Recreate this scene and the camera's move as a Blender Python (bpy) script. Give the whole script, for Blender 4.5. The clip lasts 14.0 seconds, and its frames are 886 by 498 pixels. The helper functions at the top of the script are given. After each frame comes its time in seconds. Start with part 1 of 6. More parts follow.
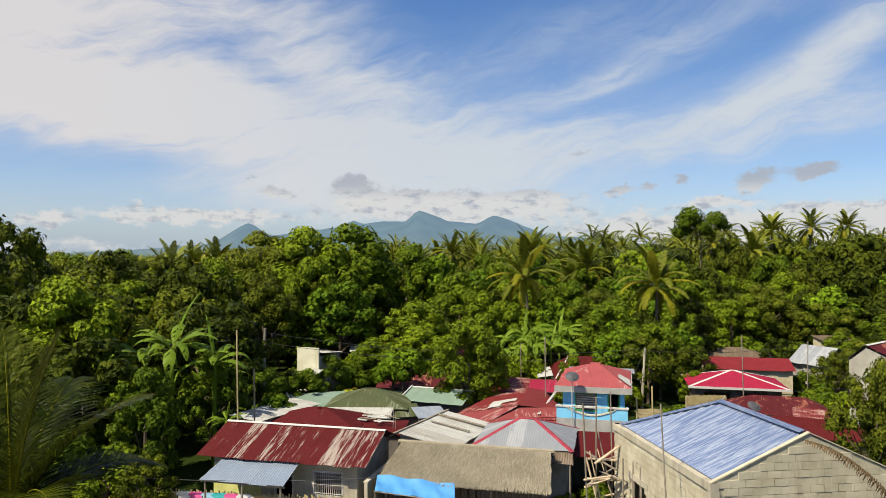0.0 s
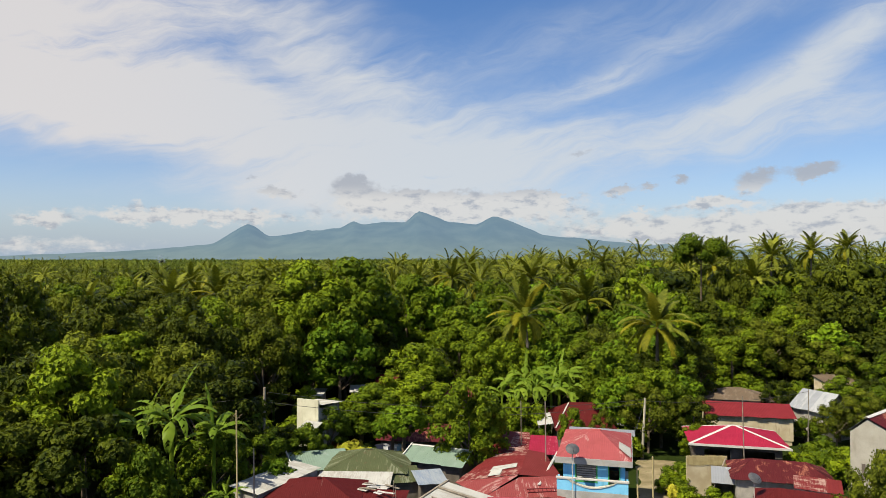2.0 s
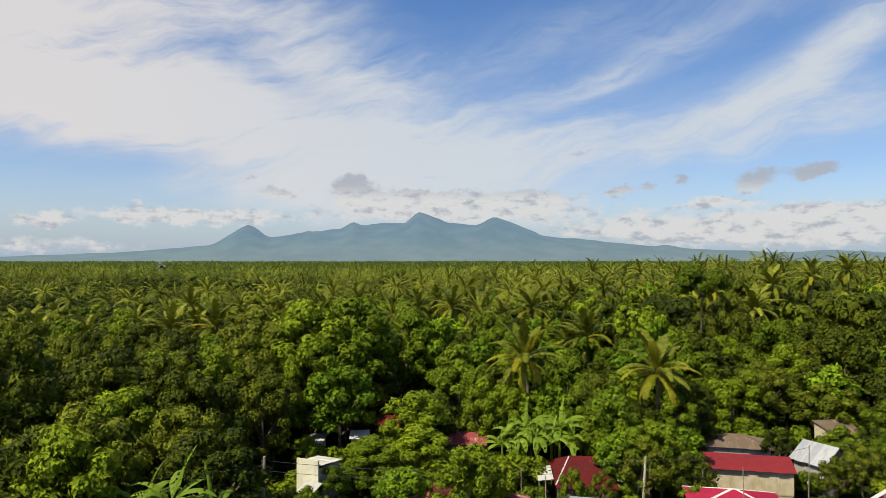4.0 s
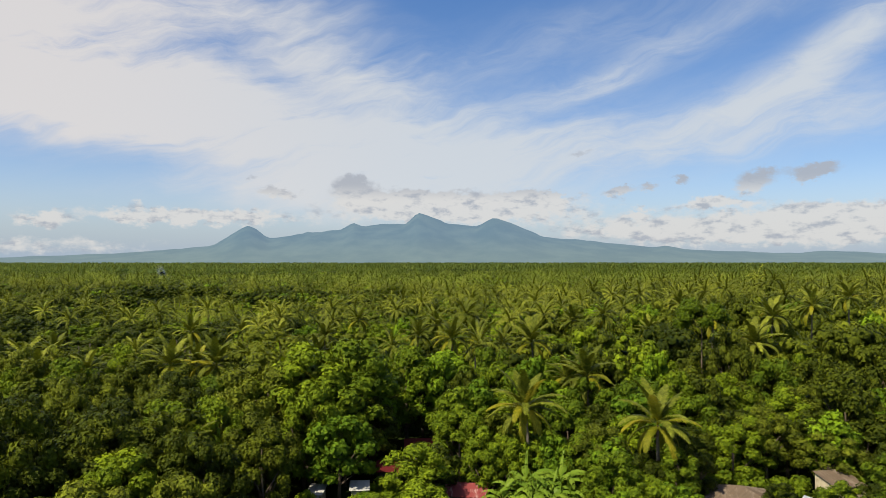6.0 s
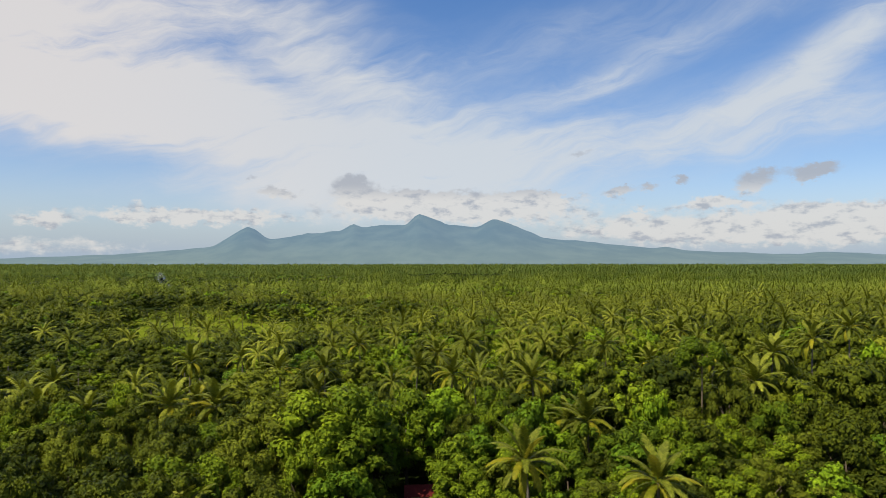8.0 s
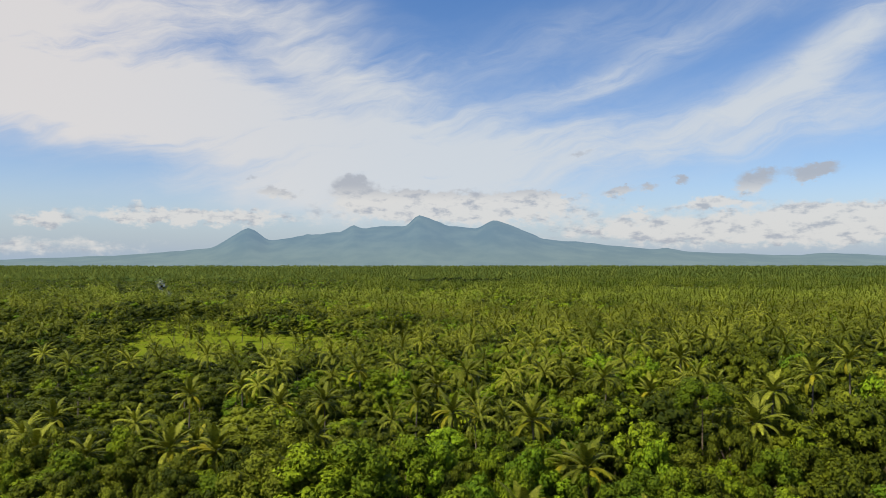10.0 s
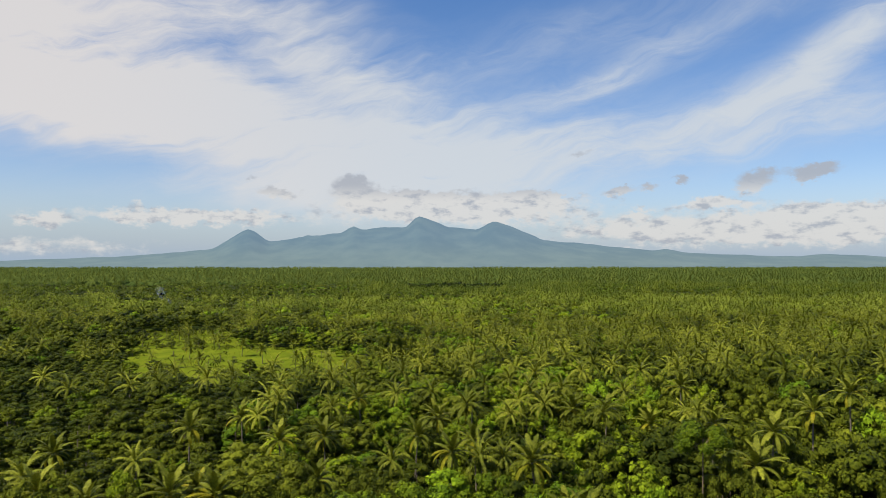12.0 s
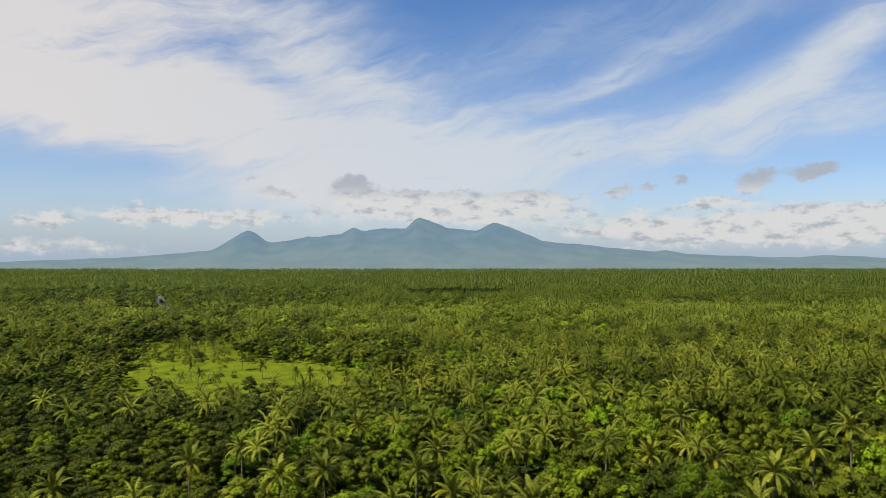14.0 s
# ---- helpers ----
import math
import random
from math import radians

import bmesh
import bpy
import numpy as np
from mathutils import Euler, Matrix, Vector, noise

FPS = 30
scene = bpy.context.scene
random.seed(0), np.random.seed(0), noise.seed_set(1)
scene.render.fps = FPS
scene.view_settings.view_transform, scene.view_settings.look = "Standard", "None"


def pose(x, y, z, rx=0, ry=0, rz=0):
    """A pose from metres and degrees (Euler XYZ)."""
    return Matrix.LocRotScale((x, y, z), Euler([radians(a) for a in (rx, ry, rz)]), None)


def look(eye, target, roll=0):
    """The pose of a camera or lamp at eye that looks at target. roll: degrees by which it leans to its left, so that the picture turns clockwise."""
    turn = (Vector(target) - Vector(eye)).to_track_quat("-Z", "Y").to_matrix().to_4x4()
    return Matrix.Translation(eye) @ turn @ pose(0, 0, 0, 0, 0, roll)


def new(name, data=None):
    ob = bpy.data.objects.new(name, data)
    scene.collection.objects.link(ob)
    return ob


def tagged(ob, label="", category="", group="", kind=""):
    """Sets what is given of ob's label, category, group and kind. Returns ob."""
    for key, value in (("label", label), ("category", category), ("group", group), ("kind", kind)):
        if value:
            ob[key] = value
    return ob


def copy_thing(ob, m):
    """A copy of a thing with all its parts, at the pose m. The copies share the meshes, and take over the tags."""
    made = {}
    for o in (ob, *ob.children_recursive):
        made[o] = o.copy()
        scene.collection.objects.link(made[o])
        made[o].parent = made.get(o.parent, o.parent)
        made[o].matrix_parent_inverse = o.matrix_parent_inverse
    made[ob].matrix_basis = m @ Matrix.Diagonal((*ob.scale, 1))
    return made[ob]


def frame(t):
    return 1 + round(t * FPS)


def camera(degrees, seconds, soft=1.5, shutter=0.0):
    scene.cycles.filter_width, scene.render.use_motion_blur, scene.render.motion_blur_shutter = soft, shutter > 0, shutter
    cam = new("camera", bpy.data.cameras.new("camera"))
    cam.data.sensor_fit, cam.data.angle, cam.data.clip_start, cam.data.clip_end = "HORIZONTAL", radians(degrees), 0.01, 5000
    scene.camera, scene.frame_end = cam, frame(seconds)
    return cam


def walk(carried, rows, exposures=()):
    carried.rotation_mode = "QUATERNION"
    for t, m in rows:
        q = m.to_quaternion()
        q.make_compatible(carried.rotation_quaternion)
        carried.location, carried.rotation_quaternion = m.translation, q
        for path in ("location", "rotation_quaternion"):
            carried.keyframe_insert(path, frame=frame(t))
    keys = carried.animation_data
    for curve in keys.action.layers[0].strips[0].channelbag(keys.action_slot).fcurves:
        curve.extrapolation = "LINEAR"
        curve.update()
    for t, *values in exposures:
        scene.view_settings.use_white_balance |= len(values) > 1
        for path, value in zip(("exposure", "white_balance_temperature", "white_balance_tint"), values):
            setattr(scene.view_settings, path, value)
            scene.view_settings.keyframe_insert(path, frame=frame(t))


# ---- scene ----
RISE, EYE, TILT = 40.0, 11.9, 1.316
cam = camera(65.5, 14.0, soft=0.4)
CLIMB = [
    (0.0, 0.0), (0.5, .0264), (1.0, .0531), (1.5, .0789), (2.0, .1043), (2.5, .1333), (3.0, .1635), (3.5, .1938),
    (6.0, .3575), (6.5, .3930), (7.0, .4288), (7.5, .4658), (8.0, .5065), (10.5, .7095), (11.0, .7516),
    (11.5, .7938), (12.0, .8344), (12.5, .8748), (13.0, .9160), (13.5, .9584), (14.0, 1.0007),
]
walk(cam, [(t, pose(0, 0, EYE + RISE * z, 90 + TILT + .05 * z, 0, 0)) for t, z in CLIMB])

# ---------------------------------------------------------------- node helpers
def mth(nt, op, a, b=None, c=None, clamp=False):
    n = nt.nodes.new("ShaderNodeMath")
    n.operation, n.use_clamp = op, clamp
    for i, v in enumerate((a, b, c)):
        if v is None:
            continue
        if isinstance(v, (int, float)):
            n.inputs[i].default_value = v
        else:
            nt.links.new(v, n.inputs[i])
    return n.outputs[0]


def put(nt, socket, v):
    if isinstance(v, (int, float)):
        socket.default_value = v
    elif isinstance(v, (tuple, list)):
        socket.default_value = (*v, 1.0) if len(v) == 3 and len(socket.default_value) == 4 else v
    else:
        nt.links.new(v, socket)


def mix(nt, fac, a, b):
    n = nt.nodes.new("ShaderNodeMix")
    n.data_type = "RGBA"
    put(nt, n.inputs[0], fac), put(nt, n.inputs[6], a), put(nt, n.inputs[7], b)
    return n.outputs[2]


def noise_tex(nt, vec, scale, detail=4.0, rough=0.55, distort=0.0):
    n = nt.nodes.new("ShaderNodeTexNoise")
    put(nt, n.inputs["Scale"], scale), put(nt, n.inputs["Detail"], detail)
    put(nt, n.inputs["Roughness"], rough), put(nt, n.inputs["Distortion"], distort)
    if vec is not None:
        nt.links.new(vec, n.inputs["Vector"])
    return n.outputs[0]


def ramp(nt, fac, lo, hi):
    n = nt.nodes.new("ShaderNodeMapRange")
    n.interpolation_type = "SMOOTHSTEP"
    put(nt, n.inputs[0], fac), put(nt, n.inputs[1], lo), put(nt, n.inputs[2], hi)
    return n.outputs[0]


def scaled(nt, vec, s):
    n = nt.nodes.new("ShaderNodeMapping")
    n.inputs["Scale"].default_value = s
    nt.links.new(vec, n.inputs["Vector"])
    return n.outputs[0]


# ---------------------------------------------------------------- sky and sun
SUN_TO = Vector((-0.47, -0.36, 0.81)).normalized()
SUN_EL, SUN_AZ = math.asin(SUN_TO.z), math.atan2(SUN_TO.x, SUN_TO.y)

world = bpy.data.worlds.new("sky")
scene.world = world
world.use_nodes = True
wt = world.node_tree
wt.nodes.clear()
sky = wt.nodes.new("ShaderNodeTexSky")
sky.sky_type, sky.sun_disc, sky.sun_elevation, sky.sun_rotation = "NISHITA", False, SUN_EL, SUN_AZ
sky.altitude, sky.air_density, sky.dust_density, sky.ozone_density = 50, 1.0, 1.0, 1.5
coord = wt.nodes.new("ShaderNodeTexCoord")
split = wt.nodes.new("ShaderNodeSeparateXYZ")
wt.links.new(coord.outputs["Generated"], split.inputs[0])
DEG = 57.29578
azim = mth(wt, "MULTIPLY", mth(wt, "ARCTAN2", split.outputs[0], split.outputs[1]), DEG)
elev = mth(wt, "MULTIPLY", mth(wt, "ARCSINE", split.outputs[2]), DEG)
plan = wt.nodes.new("ShaderNodeCombineXYZ")
wt.links.new(azim, plan.inputs[0]), wt.links.new(elev, plan.inputs[1])
flat = plan.outputs[0]
WARP = mth(wt, "SUBTRACT", noise_tex(wt, scaled(wt, flat, (.10, .16, 1)), 1.0, 3.0), 0.5)
WARP2 = mth(wt, "SUBTRACT", noise_tex(wt, scaled(wt, flat, (.35, .6, 1)), 1.0, 4.0), 0.5)
U1 = mth(wt, "MULTIPLY_ADD", WARP, 8.0, azim)
V1 = mth(wt, "MULTIPLY_ADD", WARP, 4.5, elev)


def puff(u, v, a, b, turn, weight, uu, vv):
    """A soft oval bank of cloud round azimuth u and elevation v, in degrees."""
    ca, sa = math.cos(radians(turn)), math.sin(radians(turn))
    du, dv = mth(wt, "SUBTRACT", uu, u), mth(wt, "SUBTRACT", vv, v)
    p = mth(wt, "ADD", mth(wt, "MULTIPLY", du, ca / a), mth(wt, "MULTIPLY", dv, sa / a))
    q = mth(wt, "ADD", mth(wt, "MULTIPLY", du, -sa / b), mth(wt, "MULTIPLY", dv, ca / b))
    r = mth(wt, "ADD", mth(wt, "MULTIPLY", p, p), mth(wt, "MULTIPLY", q, q))
    return mth(wt, "MULTIPLY", mth(wt, "EXPONENT", mth(wt, "MULTIPLY", r, -1.0)), weight)


def added(items):
    total = items[0]
    for i in items[1:]:
        total = mth(wt, "ADD", total, i)
    return total


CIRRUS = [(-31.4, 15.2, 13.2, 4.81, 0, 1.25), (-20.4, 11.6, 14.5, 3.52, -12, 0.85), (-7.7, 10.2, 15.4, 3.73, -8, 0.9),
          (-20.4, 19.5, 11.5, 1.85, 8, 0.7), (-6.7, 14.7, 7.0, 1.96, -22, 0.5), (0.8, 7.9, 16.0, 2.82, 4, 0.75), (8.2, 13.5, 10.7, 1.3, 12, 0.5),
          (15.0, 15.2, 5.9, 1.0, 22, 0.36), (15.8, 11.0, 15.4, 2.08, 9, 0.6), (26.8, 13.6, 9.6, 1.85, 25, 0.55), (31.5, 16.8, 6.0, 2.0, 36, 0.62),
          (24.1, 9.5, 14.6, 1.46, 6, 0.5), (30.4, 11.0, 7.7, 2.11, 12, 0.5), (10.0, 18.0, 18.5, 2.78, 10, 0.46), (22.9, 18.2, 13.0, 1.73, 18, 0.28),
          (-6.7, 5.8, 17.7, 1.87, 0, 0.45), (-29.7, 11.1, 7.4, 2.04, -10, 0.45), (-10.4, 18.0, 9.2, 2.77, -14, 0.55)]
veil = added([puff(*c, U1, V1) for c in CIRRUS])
leaned = mth(wt, "MULTIPLY_ADD", azim, -.22, elev)
lane = wt.nodes.new("ShaderNodeCombineXYZ")
wt.links.new(mth(wt, "MULTIPLY_ADD", WARP, 6.0, azim), lane.inputs[0]), wt.links.new(mth(wt, "MULTIPLY_ADD", WARP, 5.0, leaned), lane.inputs[1])
streak = noise_tex(wt, scaled(wt, lane.outputs[0], (.055, .32, 1)), 1.0, 6.0, .56, .6)
fine = noise_tex(wt, scaled(wt, lane.outputs[0], (.2, .8, 1)), 1.0, 7.0, .68, .4)
high = mth(wt, "MULTIPLY", ramp(wt, elev, 22, 40), mth(wt, "MULTIPLY", streak, .9))
veil = mth(wt, "ADD", veil, high)
veil = mth(wt, "MULTIPLY", veil, mth(wt, "ADD", -.62, mth(wt, "ADD", mth(wt, "MULTIPLY", streak, 1.9), mth(wt, "MULTIPLY", fine, 1.25))))
veil = mth(wt, "MULTIPLY", ramp(wt, veil, -.05, 1.4), .92)
# low cumulus along the horizon
WARP3 = mth(wt, "SUBTRACT", noise_tex(wt, scaled(wt, flat, (1.1, 1.5, 1)), 1.0, 6.0, .65), 0.5)
U2 = mth(wt, "ADD", mth(wt, "MULTIPLY_ADD", WARP2, 1.4, azim), mth(wt, "MULTIPLY", WARP3, 1.6))
V2 = mth(wt, "ADD", mth(wt, "MULTIPLY_ADD", WARP2, 1.6, elev), mth(wt, "MULTIPLY", WARP3, 1.5))
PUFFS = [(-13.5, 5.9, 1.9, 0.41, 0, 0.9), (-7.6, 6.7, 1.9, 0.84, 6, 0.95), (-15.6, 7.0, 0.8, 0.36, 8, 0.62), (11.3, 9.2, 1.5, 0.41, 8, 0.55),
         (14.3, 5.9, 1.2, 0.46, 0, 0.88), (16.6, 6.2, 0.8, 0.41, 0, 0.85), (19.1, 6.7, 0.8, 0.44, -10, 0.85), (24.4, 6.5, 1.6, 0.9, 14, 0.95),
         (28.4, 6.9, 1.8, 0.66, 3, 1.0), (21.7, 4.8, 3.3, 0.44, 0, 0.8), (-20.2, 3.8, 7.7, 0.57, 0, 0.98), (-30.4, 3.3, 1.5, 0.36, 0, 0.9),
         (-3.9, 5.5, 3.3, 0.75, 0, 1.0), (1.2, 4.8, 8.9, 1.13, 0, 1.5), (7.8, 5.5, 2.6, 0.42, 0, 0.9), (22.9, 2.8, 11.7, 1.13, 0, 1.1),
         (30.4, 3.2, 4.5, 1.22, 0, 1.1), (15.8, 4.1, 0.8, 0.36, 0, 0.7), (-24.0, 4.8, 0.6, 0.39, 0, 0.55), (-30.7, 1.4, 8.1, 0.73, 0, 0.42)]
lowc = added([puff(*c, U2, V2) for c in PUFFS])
curd = noise_tex(wt, scaled(wt, flat, (.8, 1.3, 1)), 1.0, 8.0, .64)
band = mth(wt, "MULTIPLY", ramp(wt, elev, 7.5, 3.0), mth(wt, "MULTIPLY", curd, .38))
lowc = mth(wt, "MULTIPLY", mth(wt, "ADD", lowc, band), mth(wt, "ADD", .35, mth(wt, "MULTIPLY", curd, 1.3)))
lowc = mth(wt, "MULTIPLY", ramp(wt, lowc, .32, .78), .88)
lit = noise_tex(wt, scaled(wt, flat, (.6, 1.25, 1)), 1.0, 6.0, .62)
CLOUD = 7.2
cloud_low = mix(wt, mth(wt, "MULTIPLY", ramp(wt, lit, .33, .52), ramp(wt, elev, 6.8, 5.2)), (CLOUD * .58, CLOUD * .62, CLOUD * .70), (CLOUD * .99, CLOUD * .98, CLOUD * .96))
cloud_high = mix(wt, ramp(wt, azim, 5.0, -34.0), (CLOUD * .90, CLOUD * .96, CLOUD * 1.02), (CLOUD * 1.05, CLOUD * 1.0, CLOUD * .97))
tone = wt.nodes.new("ShaderNodeHueSaturation")
tone.inputs["Saturation"].default_value, tone.inputs["Value"].default_value = 1.30, 1.28
wt.links.new(sky.outputs[0], tone.inputs["Color"])
tint = wt.nodes.new("ShaderNodeVectorMath")
tint.operation = "MULTIPLY"
tint.inputs[1].default_value = (1.08, 1.0, 1.10)
wt.links.new(tone.outputs[0], tint.inputs[0])
haze = mix(wt, ramp(wt, elev, 7.0, -2.0), tint.outputs[0], (CLOUD * .50, CLOUD * .67, CLOUD * .88))
air = mix(wt, veil, haze, cloud_high)
air = mix(wt, lowc, air, cloud_low)
bg = wt.nodes.new("ShaderNodeBackground")
bg.inputs["Strength"].default_value = 0.06
wt.links.new(air, bg.inputs["Color"])
wo = wt.nodes.new("ShaderNodeOutputWorld")
wt.links.new(bg.outputs[0], wo.inputs["Surface"])

sun = new("sun", bpy.data.lights.new("sun", "SUN"))
sun.data.energy, sun.data.angle, sun.data.color = 4.7, radians(0.55), (1.0, 0.92, 0.73)
sun.matrix_basis = look(SUN_TO * 200, (0, 0, 0))
scene.view_settings.exposure = 0.72


# ---------------------------------------------------------------- materials
def blank(name):
    m = bpy.data.materials.new(name)
    m.use_nodes = True
    nt = m.node_tree
    b = nt.nodes["Principled BSDF"]
    return m, nt, b


def place(nt):
    return nt.nodes.new("ShaderNodeNewGeometry").outputs["Position"]


def bumped(nt, b, height, strength, distance=0.02):
    n = nt.nodes.new("ShaderNodeBump")
    n.inputs["Strength"].default_value, n.inputs["Distance"].default_value = strength, distance
    nt.links.new(height, n.inputs["Height"])
    nt.links.new(n.outputs[0], b.inputs["Normal"])


def rough_mat(name, c1, c2, scale=3.0, grain=40.0, rough=.85, stain=None, relief=.4, vary=0.0):
    """A matt mineral or wooden surface: two tones in large blotches, fine grain, and stains."""
    m, nt, b = blank(name)
    pos = place(nt)
    big, small = noise_tex(nt, pos, scale, 5), noise_tex(nt, pos, grain, 3)
    col = mix(nt, ramp(nt, big, .3, .7), c1, c2)
    col = mix(nt, mth(nt, "MULTIPLY", small, .35), col, tuple(v * .45 for v in c1))
    if stain:
        col = mix(nt, mth(nt, "MULTIPLY", ramp(nt, noise_tex(nt, scaled(nt, pos, (2.2, 2.2, .5)), 1.0, 6, .65), .52, .72), .75), col, stain)
    if vary:
        rnd = nt.nodes.new("ShaderNodeObjectInfo").outputs["Random"]
        col = mix(nt, mth(nt, "MULTIPLY", rnd, vary), col, tuple(v * .5 for v in c1))
    nt.links.new(col, b.inputs["Base Color"])
    b.inputs["Roughness"].default_value = rough
    b.inputs["Specular IOR Level"].default_value = max(.02, .5 - .5 * rough)
    bumped(nt, b, small, relief)
    return m


def metal_sheet(name, paint, faded, fade, rust=.25, rust_col=(.16, .06, .03), rough=.5, metallic=.15, vary=.32, grain=(2.6, .8, 1)):
    """Painted corrugated sheet: coat worn off in streaks along the slope, sheet by sheet, with rust. The blue sheet's
    streaks paint sky reflections.
    """
    m, nt, b = blank(name)
    uv = nt.nodes.new("ShaderNodeUVMap").outputs[0]
    rnd = nt.nodes.new("ShaderNodeObjectInfo").outputs["Random"]
    pos = place(nt)
    run = noise_tex(nt, scaled(nt, uv, grain), 1.0, 8, .7, .3)
    fine = noise_tex(nt, scaled(nt, uv, (14, 1.2, 1)), 1.0, 4, .6)
    blot = noise_tex(nt, pos, 1.1, 5, .6)
    level = mth(nt, "ADD", mth(nt, "MULTIPLY", run, .75), mth(nt, "ADD", mth(nt, "MULTIPLY", fine, .3), mth(nt, "MULTIPLY", mth(nt, "SUBTRACT", rnd, .5), vary)))
    worn = ramp(nt, level, .72 - fade * .45, .82 - fade * .45)
    base = mix(nt, blot, paint, tuple(v * .68 for v in paint))
    col = mix(nt, mth(nt, "MULTIPLY", worn, .9), base, mix(nt, fine, faded, tuple(v * .7 for v in faded)))
    col = mix(nt, mth(nt, "MULTIPLY", ramp(nt, noise_tex(nt, pos, 2.6, 7, .7), .72 - rust * .5, .84 - rust * .4), .85), col, rust_col)
    nt.links.new(col, b.inputs["Base Color"])
    nt.links.new(mth(nt, "MULTIPLY_ADD", blot, .25, rough - .1 if metallic > .2 else rough + .1), b.inputs["Roughness"])
    b.inputs["Metallic"].default_value = metallic
    b.inputs["Specular IOR Level"].default_value = .5 if metallic > .2 else .18
    bumped(nt, b, fine, .15)
    return m


def leaf_mat(name, c1, c2, through_col, amount=.35, rough=.5, leafy=1.0):
    """Leaves: tone changes from leaf to leaf and from plant to plant; light shines through the blade."""
    m, nt, b = blank(name)
    geo = nt.nodes.new("ShaderNodeNewGeometry")
    rnd = nt.nodes.new("ShaderNodeObjectInfo").outputs["Random"]
    at = nt.nodes.new("ShaderNodeAttribute")
    at.attribute_name = "tint"
    big = noise_tex(nt, geo.outputs["Position"], .9, 3)
    isl = geo.outputs["Random Per Island"]
    f = mth(nt, "ADD", mth(nt, "MULTIPLY_ADD", isl, .34, .12), mth(nt, "ADD", mth(nt, "MULTIPLY", mth(nt, "ADD", rnd, at.outputs["Fac"]), .36), mth(nt, "MULTIPLY", mth(nt, "SUBTRACT", big, .55), .6)), clamp=True)
    stand = noise_tex(nt, geo.outputs["Position"], .022, 3, .6)
    f = mth(nt, "ADD", f, mth(nt, "MULTIPLY", mth(nt, "SUBTRACT", stand, .50), 1.0), clamp=True)
    speck = noise_tex(nt, geo.outputs["Position"], 2.6, 3, .7)
    f = mth(nt, "ADD", f, mth(nt, "MULTIPLY", mth(nt, "SUBTRACT", speck, .52), 1.3 * leafy), clamp=True)
    f = mth(nt, "POWER", f, 1.6)
    bumped(nt, b, speck, .9 * leafy, .45)
    col = mix(nt, f, c1, c2)
    nt.links.new(col, b.inputs["Base Color"])
    b.inputs["Roughness"].default_value = rough
    b.inputs["Specular IOR Level"].default_value = .06
    tr = nt.nodes.new("ShaderNodeBsdfTranslucent")
    nt.links.new(mix(nt, f, tuple(v * .7 for v in through_col), through_col), tr.inputs["Color"])
    mx = nt.nodes.new("ShaderNodeMixShader")
    mx.inputs[0].default_value = amount
    nt.links.new(b.outputs[0], mx.inputs[1]), nt.links.new(tr.outputs[0], mx.inputs[2])
    nt.links.new(mx.outputs[0], nt.nodes["Material Output"].inputs["Surface"])
    return m


LEAF_MID = leaf_mat("leaf_mid", (.046, .078, .005), (.265, .335, .010), (.27, .36, .010), .13)
LEAF_DARK = leaf_mat("leaf_dark", (.017, .027, .003), (.142, .166, .008), (.14, .17, .008), .1, .42)
LEAF_CLOUD_SHADE = leaf_mat("leaf_cloud_shade", (.005, .011, .002), (.045, .066, .006), (.06, .08, .006), .06, .5)
LEAF_LIGHT = leaf_mat("leaf_light", (.050, .098, .006), (.265, .385, .012), (.30, .40, .012), .14)
LEAF_OLIVE = leaf_mat("leaf_olive", (.042, .054, .005), (.225, .255, .016), (.25, .28, .014), .13)
FROND = leaf_mat("frond", (.036, .048, .004), (.262, .275, .028), (.25, .28, .018), .12, .42, .5)
# Distant foliage: the haze of distance is mixed into these paler leaf colours.
LEAF_HAZED = leaf_mat("leaf_hazed", (.034, .058, .012), (.205, .262, .050), (.21, .28, .05), .2, .8)
FROND_HAZED = leaf_mat("frond_hazed", (.036, .058, .012), (.235, .268, .046), (.23, .28, .05), .2, .8)
FROND_MID = leaf_mat("frond_plantation", (.032, .050, .005), (.222, .252, .030), (.21, .26, .02), .12, .5, .5)
FROND_SHADED = leaf_mat("frond_shaded", (.004, .009, .001), (.115, .128, .008), (.10, .12, .006), .12, .38, .4)
FROND_YOUNG = leaf_mat("frond_yellow", (.09, .105, .006), (.36, .30, .020), (.42, .38, .03), .3, .4, .4)
BANANA = leaf_mat("banana_leaf", (.085, .145, .012), (.22, .29, .030), (.30, .42, .04), .3, .35, .15)
DRY_LEAF = leaf_mat("dry_leaf", (.13, .085, .045), (.28, .19, .10), (.25, .16, .08), .25, .8, .15)
YELLOW_LEAF = leaf_mat("yellow_leaf", (.22, .24, .02), (.55, .48, .05), (.6, .5, .06), .3, .5, .15)
RED_LEAF = leaf_mat("red_leaf", (.22, .06, .03), (.45, .16, .06), (.5, .15, .06), .3, .5, .15)
SCRUB = leaf_mat("scrub_leaf", (.085, .105, .006), (.250, .262, .012), (.27, .29, .014), .13)
GRASS = leaf_mat("grass_blades", (.066, .100, .005), (.155, .185, .010), (.24, .30, .016), .2, 1.0, .15)
BARK = rough_mat("bark", (.10, .075, .05), (.17, .13, .095), 2.0, 30, .9)
PALM_BARK = rough_mat("palm_bark", (.11, .092, .072), (.18, .155, .125), 3.0, 30, .9)


